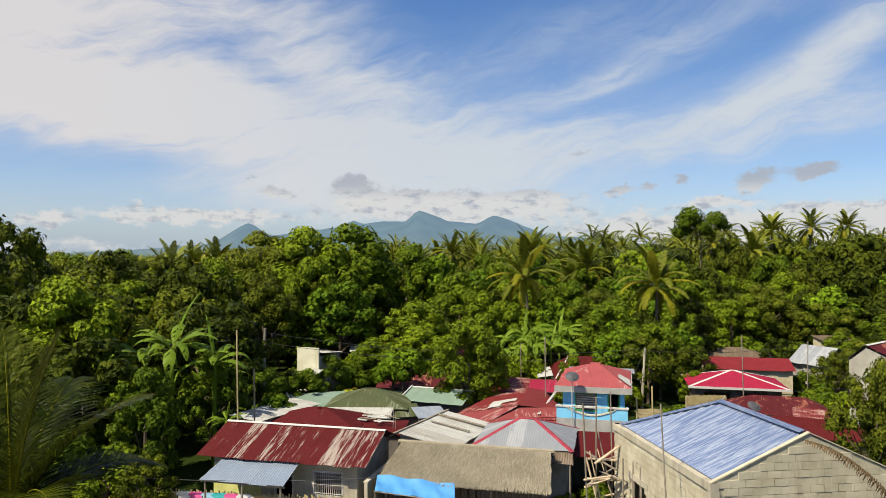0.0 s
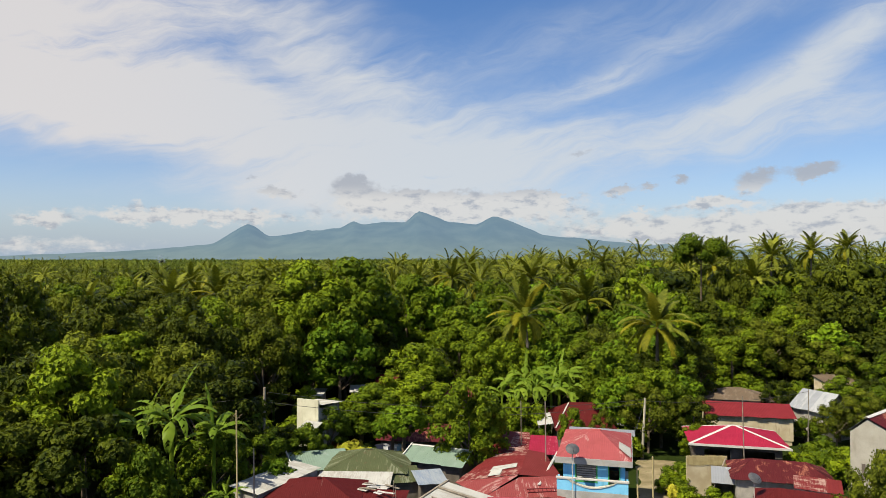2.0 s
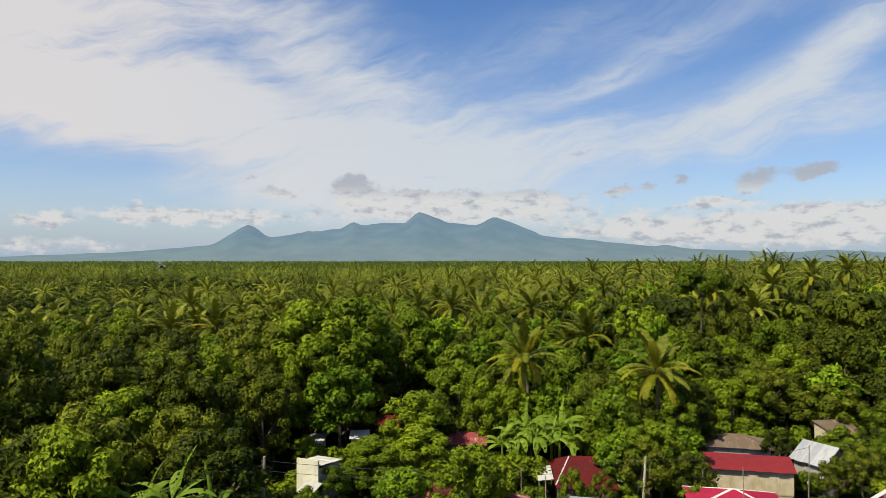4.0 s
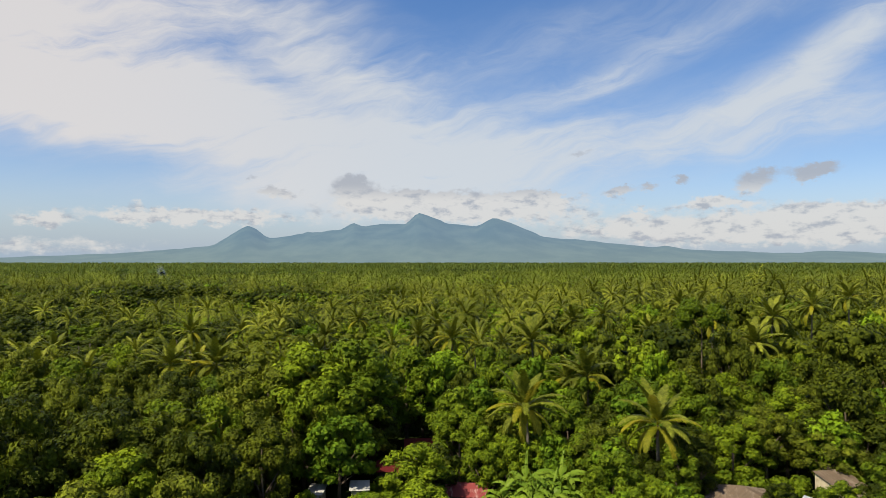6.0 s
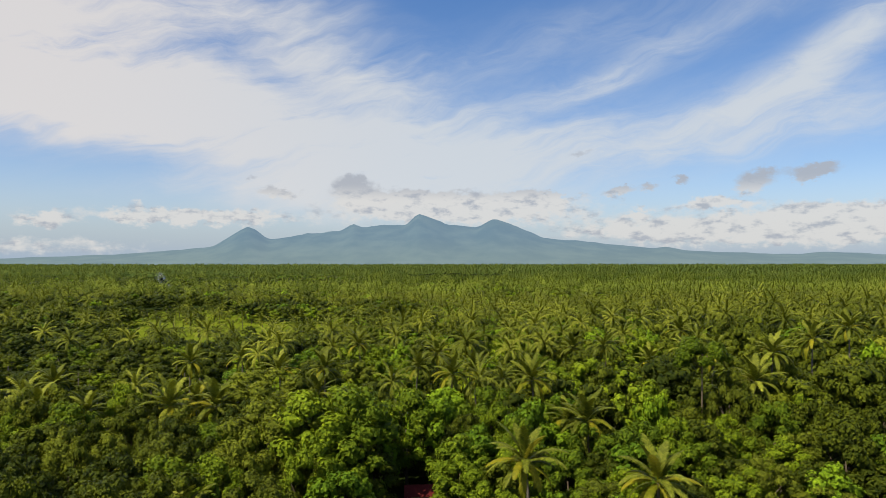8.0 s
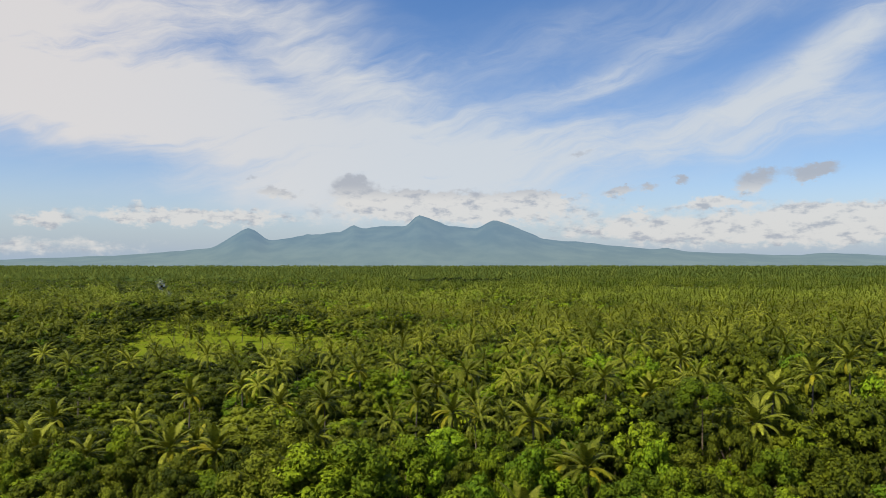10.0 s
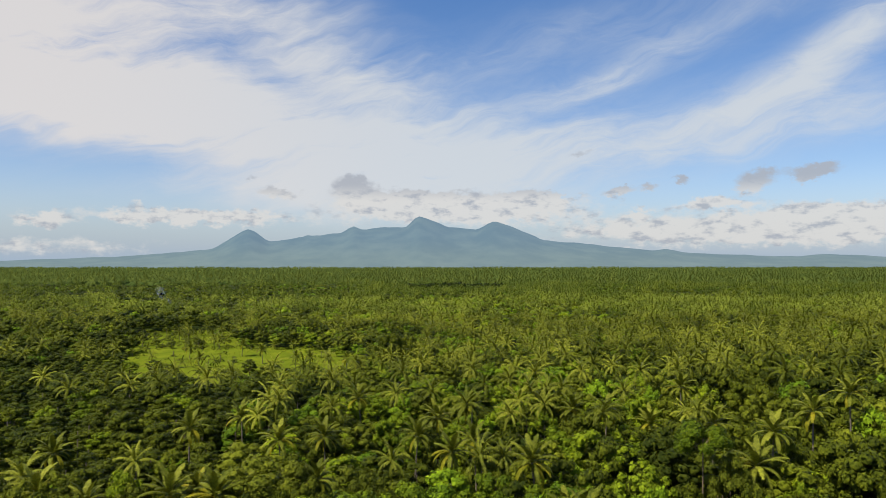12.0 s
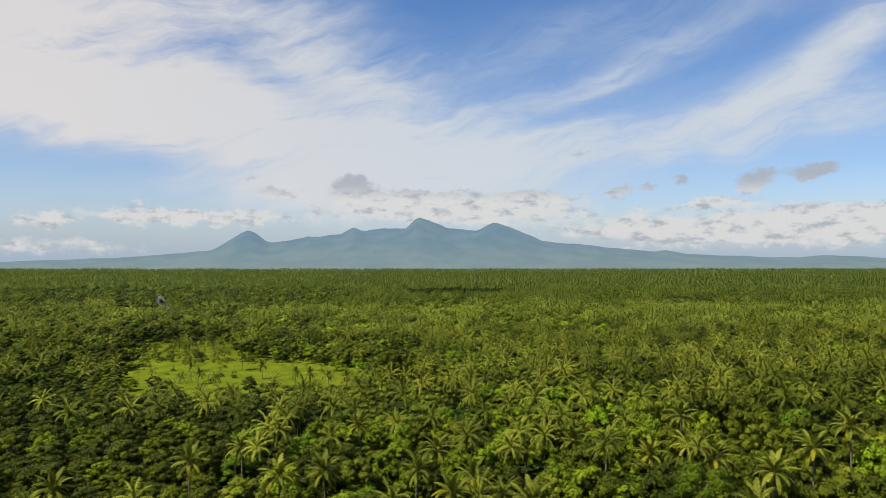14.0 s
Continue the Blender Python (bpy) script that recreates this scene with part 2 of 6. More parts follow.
def ground_mat():
    m, nt, b = blank("soil_and_undergrowth")
    pos = place(nt)
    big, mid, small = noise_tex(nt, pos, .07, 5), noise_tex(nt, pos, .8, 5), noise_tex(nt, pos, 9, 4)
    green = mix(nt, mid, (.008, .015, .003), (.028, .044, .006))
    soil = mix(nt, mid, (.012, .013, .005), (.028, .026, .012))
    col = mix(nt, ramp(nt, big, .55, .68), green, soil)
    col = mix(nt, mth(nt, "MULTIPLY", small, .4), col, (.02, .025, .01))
    nt.links.new(col, b.inputs["Base Color"])
    b.inputs["Roughness"].default_value = .95
    b.inputs["Specular IOR Level"].default_value = .02
    bumped(nt, b, small, .6, .05)
    return m


def backdrop_mat(name, dark, light, haze_glow, foot):
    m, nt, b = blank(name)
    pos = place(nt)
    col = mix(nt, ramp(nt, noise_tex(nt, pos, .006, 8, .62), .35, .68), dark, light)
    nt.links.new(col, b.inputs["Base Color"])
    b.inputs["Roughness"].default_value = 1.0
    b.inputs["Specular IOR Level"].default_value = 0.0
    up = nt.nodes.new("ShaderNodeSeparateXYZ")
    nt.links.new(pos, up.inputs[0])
    # Emission paints the aerial haze: greyer at the foot, bluer higher up.
    nt.links.new(mix(nt, ramp(nt, up.outputs[2], 20.0, 230.0), foot, haze_glow), b.inputs["Emission Color"])
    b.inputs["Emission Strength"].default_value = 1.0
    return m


GROUND = ground_mat()
MOUNTAIN = backdrop_mat("hazed_mountain", (.008, .016, .014), (.026, .036, .028), (.094, .142, .192), (.118, .158, .176))
FIELD = rough_mat("field_turf", (.080, .112, .006), (.140, .166, .011), .12, 1.5, 1.0, (.045, .07, .005))
ROAD = rough_mat("dusty_road", (.17, .138, .075), (.28, .23, .14), .7, 12, .95, (.09, .10, .035))
PALE_BOARD = rough_mat("pale_grey_board", (.30, .29, .27), (.40, .385, .36), 1.6, 25, .8, (.30, .27, .23))
BEIGE_GREY = rough_mat("bare_grey_render", (.30, .28, .23), (.38, .36, .30), 1.2, 22, .9, (.22, .20, .16))
BEIGE_WALL = rough_mat("stained_beige_render", (.40, .33, .21), (.52, .45, .31), 1.3, 22, .9, (.26, .20, .12))
CONCRETE = rough_mat("raw_concrete", (.36, .32, .24), (.48, .43, .33), 1.2, 25, .9, (.20, .18, .14))
BLOCK = rough_mat("concrete_block", (.46, .405, .285), (.60, .54, .40), 1.5, 45, .95, (.36, .31, .22), .6, .3)
MORTAR = rough_mat("mortar", (.42, .37, .27), (.54, .48, .36), 5, 40, .95)
CREAM_WALL = rough_mat("cream_render", (.54, .52, .38), (.66, .64, .50), 1.0, 20, .85, (.40, .37, .26))
WHITE_WALL = rough_mat("weathered_white_wall", (.42, .40, .32), (.55, .53, .44), 1.0, 20, .85, (.30, .28, .22))
GREY_WALL = rough_mat("grey_plank_wall", (.26, .24, .21), (.40, .37, .32), 1.4, 20, .9, (.15, .13, .11))
DARK_WALL = rough_mat("dark_plank_wall", (.10, .085, .07), (.17, .145, .12), 2, 25, .9)
BLUE_PAINT = rough_mat("sky_blue_paint", (.16, .46, .70), (.22, .56, .80), 1.3, 30, .6, (.12, .34, .5), .1)
GREEN_PAINT = rough_mat("green_paint", (.05, .28, .08), (.08, .36, .12), 2, 30, .5)
YELLOW_PAINT = rough_mat("pale_yellow_paint", (.55, .55, .18), (.66, .64, .26), 1.5, 30, .7, (.4, .38, .15))
WOOD = rough_mat("bare_timber", (.34, .26, .17), (.50, .40, .28), 3, 40, .8)
BAMBOO = rough_mat("bamboo", (.38, .30, .14), (.52, .43, .22), 4, 40, .6)
GREY_WOOD = rough_mat("weathered_timber", (.18, .15, .115), (.30, .26, .20), 3, 40, .9)
WHITE_METAL = rough_mat("white_flashing", (.46, .44, .40), (.56, .54, .50), 2, 20, .5, (.45, .40, .34), .05)
RED_METAL = rough_mat("red_flashing", (.25, .025, .04), (.33, .045, .06), 2, 20, .5, (.3, .05, .05), .05)
DISH = rough_mat("dish_grey", (.055, .055, .06), (.09, .09, .095), 4, 60, .5)
BLACK = rough_mat("cable_black", (.03, .03, .03), (.05, .05, .05), 4, 60, .6)
TARP = rough_mat("blue_tarpaulin", (.06, .23, .50), (.09, .29, .58), 1.5, 20, .45, None, .15)
THATCH = leaf_mat("nipa_thatch", (.170, .145, .10), (.47, .415, .315), (.2, .17, .12), .08, .9, .15)

ROOF_MAROON = metal_sheet("maroon_sheet", (.086, .0065, .006), (.37, .31, .26), .40, .14, vary=.22, grain=(5.5, .5, 1))
ROOF_DEEP = metal_sheet("deep_red_sheet", (.090, .0075, .007), (.32, .22, .17), .10, .10, vary=.16)
ROOF_RED = metal_sheet("red_sheet", (.235, .048, .046), (.42, .26, .23), .36, .10, vary=.16, grain=(1.6, .7, 1))
ROOF_STREAK = metal_sheet("streaked_red_sheet", (.165, .020, .019), (.40, .26, .21), .36, .10, vary=.2, grain=(.8, 2.2, 1))
ROOF_RED_SHADED = metal_sheet("shaded_red_sheet", (.165, .024, .021), (.28, .12, .09), .2, .14, vary=.12, grain=(1.6, .7, 1))
ROOF_FADED = metal_sheet("faded_pink_red_sheet", (.34, .075, .075), (.50, .33, .29), .34, .08, vary=.12, grain=(1.4, .6, 1))
ROOF_BRICK = metal_sheet("brick_red_sheet", (.19, .018, .022), (.34, .16, .13), .16, .06, vary=.12, grain=(1.4, .6, 1))
ROOF_BRIGHT = metal_sheet("bright_red_sheet", (.31, .014, .042), (.42, .12, .13), .12, .04)
ROOF_RUST = metal_sheet("rusted_red_sheet", (.085, .010, .012), (.32, .12, .075), .27, .24, vary=.3, grain=(1.3, 1.3, 1))
ROOF_GREY = metal_sheet("galvanised_sheet", (.30, .31, .32), (.42, .42, .41), .35, .10, (.25, .18, .13), .5, .35)
ROOF_WHITE = metal_sheet("old_white_sheet", (.44, .43, .39), (.34, .32, .28), .4, .18, (.24, .17, .12), .65, .1)
# Pale streaks paint the sky's reflection along the ribs, with some real whitening.
ROOF_BLUE = metal_sheet("sky_streaked_blue_sheet", (.13, .18, .32), (.36, .41, .51), .52, .0, (.3, .35, .45), .34, .5, .0, (34, .8, 1))
ROOF_GREEN = metal_sheet("mossy_green_sheet", (.075, .088, .036), (.20, .21, .135), .40, .34, (.10, .06, .035), vary=.15, grain=(5, .5, 1))
ROOF_MINT = metal_sheet("pale_green_sheet", (.20, .275, .21), (.36, .40, .37), .34, .12, (.17, .15, .09), vary=.12, grain=(.9, .5, 1))
ROOF_BROWN = metal_sheet("brown_sheet", (.14, .10, .065), (.22, .17, .125), .3, .25)
ROOF_SKY = metal_sheet("bluish_tin_sheet", (.28, .33, .40), (.38, .41, .44), .3, .06, (.24, .19, .16), .45, .3)


# ---------------------------------------------------------------- mesh helpers
def np_mesh(name, verts, tris, mats, tint=None, mat_index=None, smooth=False, normals=None):
    """A triangle mesh from arrays. normals: one a vertex, by which foliage is shaded as a soft mass."""
    verts, tris = np.asarray(verts, np.float32), np.asarray(tris, np.int32)
    me = bpy.data.meshes.new(name)
    me.vertices.add(len(verts))
    me.vertices.foreach_set("co", verts.ravel())
    me.loops.add(tris.size)
    me.loops.foreach_set("vertex_index", tris.ravel())
    me.polygons.add(len(tris))
    me.polygons.foreach_set("loop_start", np.arange(0, tris.size, 3, dtype=np.int32))
    if mat_index is not None:
        me.polygons.foreach_set("material_index", np.asarray(mat_index, np.int32))
    if smooth:
        me.polygons.foreach_set("use_smooth", np.ones(len(tris), bool))
    if tint is not None:
        me.attributes.new("tint", "FLOAT", "POINT").data.foreach_set("value", np.asarray(tint, np.float32))
    if normals is not None:
        me.attributes.new("custom_normal", "FLOAT_VECTOR", "POINT").data.foreach_set("vector", np.asarray(normals, np.float32).ravel())
    for m in mats:
        me.materials.append(m)
    me.update(calc_edges=True)
    return me


class Geo:
    """Gathers vertices and faces for one mesh, with sheet coordinates in metres."""

    def __init__(self):
        self.v, self.f, self.uv = [], [], []

    def face(self, pts, uvs=None):
        i = len(self.v)
        self.v += [tuple(p) for p in pts]
        self.f.append(tuple(range(i, i + len(pts))))
        self.uv += uvs or [(p[0], p[1]) for p in pts]
        return self

    def box(self, x0, x1, y0, y1, z0, z1):
        p = [(x, y, z) for z in (z0, z1) for y in (y0, y1) for x in (x0, x1)]
        for a in ((0, 2, 3, 1), (4, 5, 7, 6), (0, 1, 5, 4), (2, 6, 7, 3), (0, 4, 6, 2), (1, 3, 7, 5)):
            self.face([p[k] for k in a])
        return self

    def prism(self, base, up):
        """Extrudes a polygon (points in order) by the vector up."""
        up = Vector(up)
        top = [Vector(p) + up for p in base]
        self.face(list(reversed(base))), self.face(top)
        for i in range(len(base)):
            j = (i + 1) % len(base)
            self.face([base[i], base[j], top[j], top[i]])
        return self

    def rod(self, a, b, r0, r1=None, sides=7):
        a, b = Vector(a), Vector(b)
        r1 = r0 if r1 is None else r1
        q = (b - a).to_track_quat("Z", "Y")
        ring = [[c + q @ Vector((r * math.cos(k * math.tau / sides), r * math.sin(k * math.tau / sides), 0)) for k in range(sides)] for c, r in ((a, r0), (b, r1))]
        for k in range(sides):
            j = (k + 1) % sides
            self.face([ring[0][k], ring[0][j], ring[1][j], ring[1][k]])
        self.face(list(reversed(ring[0]))), self.face(ring[1])
        return self

    def mesh(self, name, mat):
        me = bpy.data.meshes.new(name)
        me.from_pydata(self.v, [], self.f)
        layer = me.uv_layers.new(name="UVMap")
        layer.data.foreach_set("uv", np.array(self.uv, np.float32).ravel())
        me.materials.append(mat)
        return me


def part(name, geo, material, parent, label=""):
    ob = new(name, geo.mesh(name, material))
    ob.parent = parent
    return tagged(ob, label)


def thing(name, label, category, x, y, z=0.0, turn=0.0, group="", kind=""):
    ob = new(name)
    ob.matrix_basis = pose(x, y, z, 0, 0, turn)
    return tagged(ob, label, category, group, kind)


RNG = random.Random(7)


def roof_face(parent, a, b, c, d, mat, wide=.82, wave=.16, amp=.005, name="roof_sheet", ragged=.05):
    """Corrugated sheets on the face with eave a-b and upper edge d-c (c == d for a hip's triangle). One object a sheet."""
    a, b, c, d = (Vector(p) for p in (a, b, c, d))
    e = b - a
    w = e.length
    e.normalize()
    n = e.cross((c + d) / 2 - a).normalized()
    s = n.cross(e)
    pc, pd = ((c - a).dot(e), (c - a).dot(s)), ((d - a).dot(e), (d - a).dot(s))

    def top(u):
        h = pd[1] + (pc[1] - pd[1]) * ((u - pd[0]) / (pc[0] - pd[0]) if abs(pc[0] - pd[0]) > 1e-3 else 0)
        if u < pd[0]:
            h = pd[1] * u / max(pd[0], 1e-3)
        elif u > pc[0]:
            h = pc[1] * (w - u) / max(w - pc[0], 1e-3)
        return max(h, 0.0)

    lo_u, hi_u = min(0.0, pd[0]), max(w, pc[0])
    count = max(1, round(w / wide))
    for k in range(count):
        u0, u1 = k * w / count, (k + 1) * w / count + .05
        u1 = min(u1, w)
        m = max(4, round((u1 - u0) / wave * 4))
        lift, ext = RNG.uniform(0, .005), RNG.uniform(-ragged, ragged)
        skew = RNG.uniform(-.006, .006) / m
        g = Geo()
        rows = []
        for i in range(m + 1):
            u = u0 + (u1 - u0) * i / m
            h = top(u)
            off = n * (amp * math.cos(math.tau * (u - u0) / wave) + lift + .02 + skew * i)
            lean0, lean1 = 0.0, 0.0
            if pd[0] < -1e-3:
                lean1 = pd[0] * (1 - u / w)
            p0, p1 = a + e * u - s * (ext if h > .3 else 0) + off, a + e * (u + lean1) + s * h + off
            rows.append((p0, p1, u, h))
        for (p0, p1, u, h), (q0, q1, v, i) in zip(rows, rows[1:]):
            g.face([p0, q0, q1, p1], [(u, 0), (v, 0), (v, i), (u, h)])
            t = n * -.008
            g.face([p1 + t, q1 + t, q0 + t, p0 + t], [(u, h), (v, i), (v, 0), (u, 0)])
            g.face([p0 + t, q0 + t, q0, p0], [(u, 0), (v, 0), (v, 0), (u, 0)])
        part(name, g, mat, parent)


def cap(parent, p, q, mat, width=.3, name="ridge_cap", drop=.05, lift=.05):
    """A folded metal strip along a ridge, hip or edge."""
    p, q = Vector(p), Vector(q)
    e = (q - p).normalized()
    side = e.cross(Vector((0, 0, 1))).normalized() * width / 2
    up, dn = Vector((0, 0, lift)), Vector((0, 0, -drop + lift))
    g = Geo()
    prof = [(-1, dn), (0, up), (1, dn)]
    for (k0, z0), (k1, z1) in zip(prof, prof[1:]):
        A, B = p + side * k0 + z0, p + side * k1 + z1
        C, D = q + side * k1 + z1, q + side * k0 + z0
        t = Vector((0, 0, -.012))
        g.face([A, B, C, D]).face([D + t, C + t, B + t, A + t]).face([A, D, D + t, A + t]).face([B, C, C + t, B + t]).face([A, A + t, B + t, B]).face([D, C, C + t, D + t])
    part(name, g, mat, parent)


def wall(parent, p, q, h, mat, thick=.13, holes=(), z0=0.0, name="wall", label="", frame=None):
    """An upright wall from p to q with openings (from, to, sill, head) that go through it, each with its frame."""
    p, q = Vector((*p, 0)), Vector((*q, 0))
    e = (q - p).normalized()
    L = (q - p).length
    n = Vector((-e.y, e.x, 0)) * thick
    g = Geo()

    def slab(u0, u1, a, b):
        if u1 - u0 > .005 and b - a > .005:
            g.prism([p + e * u0 + Vector((0, 0, a)), p + e * u1 + Vector((0, 0, a)), p + e * u1 + n + Vector((0, 0, a)), p + e * u0 + n + Vector((0, 0, a))], (0, 0, b - a))

    u = 0.0
    for (h0, h1, s0, s1) in sorted(holes):
        slab(u, h0, z0, h), slab(h0, h1, z0, s0), slab(h0, h1, s1, h)
        u = h1
    slab(u, L, z0, h)
    w = part(name, g, mat, parent, label)
    for (h0, h1, s0, s1) in holes:
        if frame:
            fg = Geo()
            for a0, a1, b0, b1 in ((h0, h1, s1 - .07, s1), (h0, h1, s0, s0 + .07), (h0, h0 + .07, s0 + .07, s1 - .07), (h1 - .07, h1, s0 + .07, s1 - .07)):
                o = -n * .15
                fg.prism([p + e * a0 + o + Vector((0, 0, b0)), p + e * a1 + o + Vector((0, 0, b0)), p + e * a1 + n + Vector((0, 0, b0)), p + e * a0 + n + Vector((0, 0, b0))], (0, 0, b1 - b0))
            part("window_frame", fg, frame, parent)
    return w


def gable_house(name, label, x, y, turn, L, D, eave, ridge, roof, walls, over=.35, z=0.0, holes=(), side_holes=(), capmat=None, roof_back=None, frame=None, wide=.82, wave=.16, ridge_at=.5):
    """A house with its ridge along its own x; x, y is the front wall's first corner on the ground."""
    h = thing(name, label, "house", x, y, z, turn)
    r = D * ridge_at
    drop = (ridge - eave) / r * over
    wall(h, (0, 0), (L, 0), eave - .06, walls, holes=holes, name="front_wall", frame=frame)
    wall(h, (L, D), (0, D), eave - .06, walls, name="back_wall")
    for u, nm in ((0, "side_wall"), (L, "side_wall")):
        g = Geo()
        t = .13 if u == 0 else -.13
        g.prism([(u, .13, 0), (u, D - .13, 0), (u, D - .13, eave - .06), (u, r, ridge - .1), (u, .13, eave - .06)][:: 1 if t < 0 else -1], (t, 0, 0))
        part(nm, g, walls, h)
    zb = eave - (ridge - eave) / (D - r) * over
    roof_face(h, (-over, -over, eave - drop), (L + over, -over, eave - drop), (L + over, r, ridge), (-over, r, ridge), roof, wide, wave)
    roof_face(h, (L + over, D + over, zb), (-over, D + over, zb), (-over, r, ridge), (L + over, r, ridge), roof_back or roof, wide, wave)
    if capmat:
        cap(h, (-over, r, ridge + .02), (L + over, r, ridge + .02), capmat)
    return h


def hip_house(name, label, x, y, turn, L, D, eave, ridge, ridge_len, roof, walls, over=.3, z=0.0, holes=(), capmat=None, frame=None, wide=.82, base=0.0, wave=.16):
    h = thing(name, label, "house", x, y, z, turn)
    wall(h, (0, 0), (L, 0), eave - .04, walls, holes=holes, name="front_wall", frame=frame, z0=base)
    wall(h, (L, D), (0, D), eave - .04, walls, name="back_wall", z0=base)
    wall(h, (0, D - .13), (0, .13), eave - .04, walls, name="side_wall", z0=base)
    wall(h, (L, .13), (L, D - .13), eave - .04, walls, name="side_wall", z0=base)
    o = over
    A, B, C, E = (-o, -o, eave), (L + o, -o, eave), (L + o, D + o, eave), (-o, D + o, eave)
    R0, R1 = ((L - ridge_len) / 2, D / 2, ridge), ((L + ridge_len) / 2, D / 2, ridge)
    roof_face(h, A, B, R1, R0, roof, wide, wave)
    roof_face(h, C, E, R0, R1, roof, wide, wave)
    roof_face(h, B, C, R1, R1, roof, wide, wave)
    roof_face(h, E, A, R0, R0, roof, wide, wave)
    if capmat:
        for p, q in ((A, R0), (E, R0), (B, R1), (C, R1)):
            cap(h, p, q, capmat, .26, drop=.03, lift=.035)
        if ridge_len > .2:
            cap(h, R0, R1, capmat, .26, drop=.03, lift=.035)
    return h


def shed(name, label, x, y, turn, L, D, front, back, roof, walls, over=.2, z=0.0, wide=.82, open_front=False, wave=.16):
    """A lean-to with one slope, low in front."""
    h = thing(name, label, "shed", x, y, z, turn)
    if not open_front:
        wall(h, (0, 0), (L, 0), front - .08, walls, name="front_wall")
    wall(h, (L, D), (0, D), back - .08, walls, name="back_wall")
    for u in (0, L):
        g = Geo()
        t = .1 if u == 0 else -.1
        g.prism([(u, .13, 0), (u, D - .13, 0), (u, D - .13, back - .1), (u, .13, front - .1)][:: 1 if t < 0 else -1], (t, 0, 0))
        part("side_wall", g, walls, h)
    k = (back - front) / D * over
    roof_face(h, (-over, -over, front - k), (L + over, -over, front - k), (L + over, D + over, back + k), (-over, D + over, back + k), roof, wide, wave)
    return h


# ---------------------------------------------------------------- the lie of the land
def land(x, y):
    """Ground height: level in the village, then rising very gently towards the mountains."""
    y = np.asarray(y, float)
    return np.where(y > 60, .0068 * (y - 60) * (y - 60) / (y - 60 + 80), 0.0) + 0 * np.asarray(x, float)


FIELD_EDGE = [(-212, 446), (-128, 440), (-108, 372), (-34, 318), (-32, 284), (-78, 254), (-112, 260), (-140, 290), (-168, 364)]


def in_field(x, y):
    """Below 1 inside the grassy clearing in the plantation: 1 on its edge, and 1 less for every 40 m inwards."""
    x, y = np.asarray(x, float), np.asarray(y, float)
    inside, dist = np.zeros(x.shape, bool), np.full(x.shape, 1e9)
    for (ax, ay), (bx, by) in zip(FIELD_EDGE, FIELD_EDGE[1:] + FIELD_EDGE[:1]):
        t = np.clip(((x - ax) * (bx - ax) + (y - ay) * (by - ay)) / ((bx - ax) ** 2 + (by - ay) ** 2), 0, 1)
        dist = np.minimum(dist, np.hypot(x - ax - t * (bx - ax), y - ay - t * (by - ay)))
        inside ^= ((ay > y) != (by > y)) & (x < (bx - ax) * (y - ay) / (by - ay + 1e-9) + ax)
    wob = .12 * np.sin(x * .09 + y * .03) + .12 * np.sin(y * .11 - x * .05) + .1 * np.sin(x * .31 + y * .13)
    return 1 + np.where(inside, -dist, dist) / 40 + wob


def build_ground():
    ys = np.concatenate([np.linspace(-400, 100, 60), np.geomspace(104, 4990, 90)])
    xs = np.concatenate([-np.geomspace(4600, 60, 40), np.linspace(-55, 55, 36), np.geomspace(60, 4600, 40)])
    X, Y = np.meshgrid(xs, ys)
    rs = np.random.RandomState(3)
    Z = land(X, Y) + rs.uniform(-.04, .02, X.shape) * (np.hypot(X, Y) < 200)
    w, n = len(xs), len(ys)
    i = (np.arange(n - 1)[:, None] * w + np.arange(w - 1)[None]).ravel()
    tris = np.concatenate([np.c_[i, i + 1, i + w + 1], np.c_[i, i + w + 1, i + w]])
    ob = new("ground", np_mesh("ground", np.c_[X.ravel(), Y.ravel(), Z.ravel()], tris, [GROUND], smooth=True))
    tagged(ob, "dark soil with undergrowth between houses and trees", "ground", kind="structure")


build_ground()

# cones on the shield: place across, height, half width left and right, steepness of the flank
PEAKS = [(-1262, 218, 290, 240, 1.4), (-872, 183, 150, 200, 1.2), (-580, 243, 260, 400, 1.3), (-160, 318, 260, 560, 1.1), (332, 266, 360, 520, 1.4), (1445, 101, 400, 300, 1.3), (2467, 70, 500, 900, 1.3)]


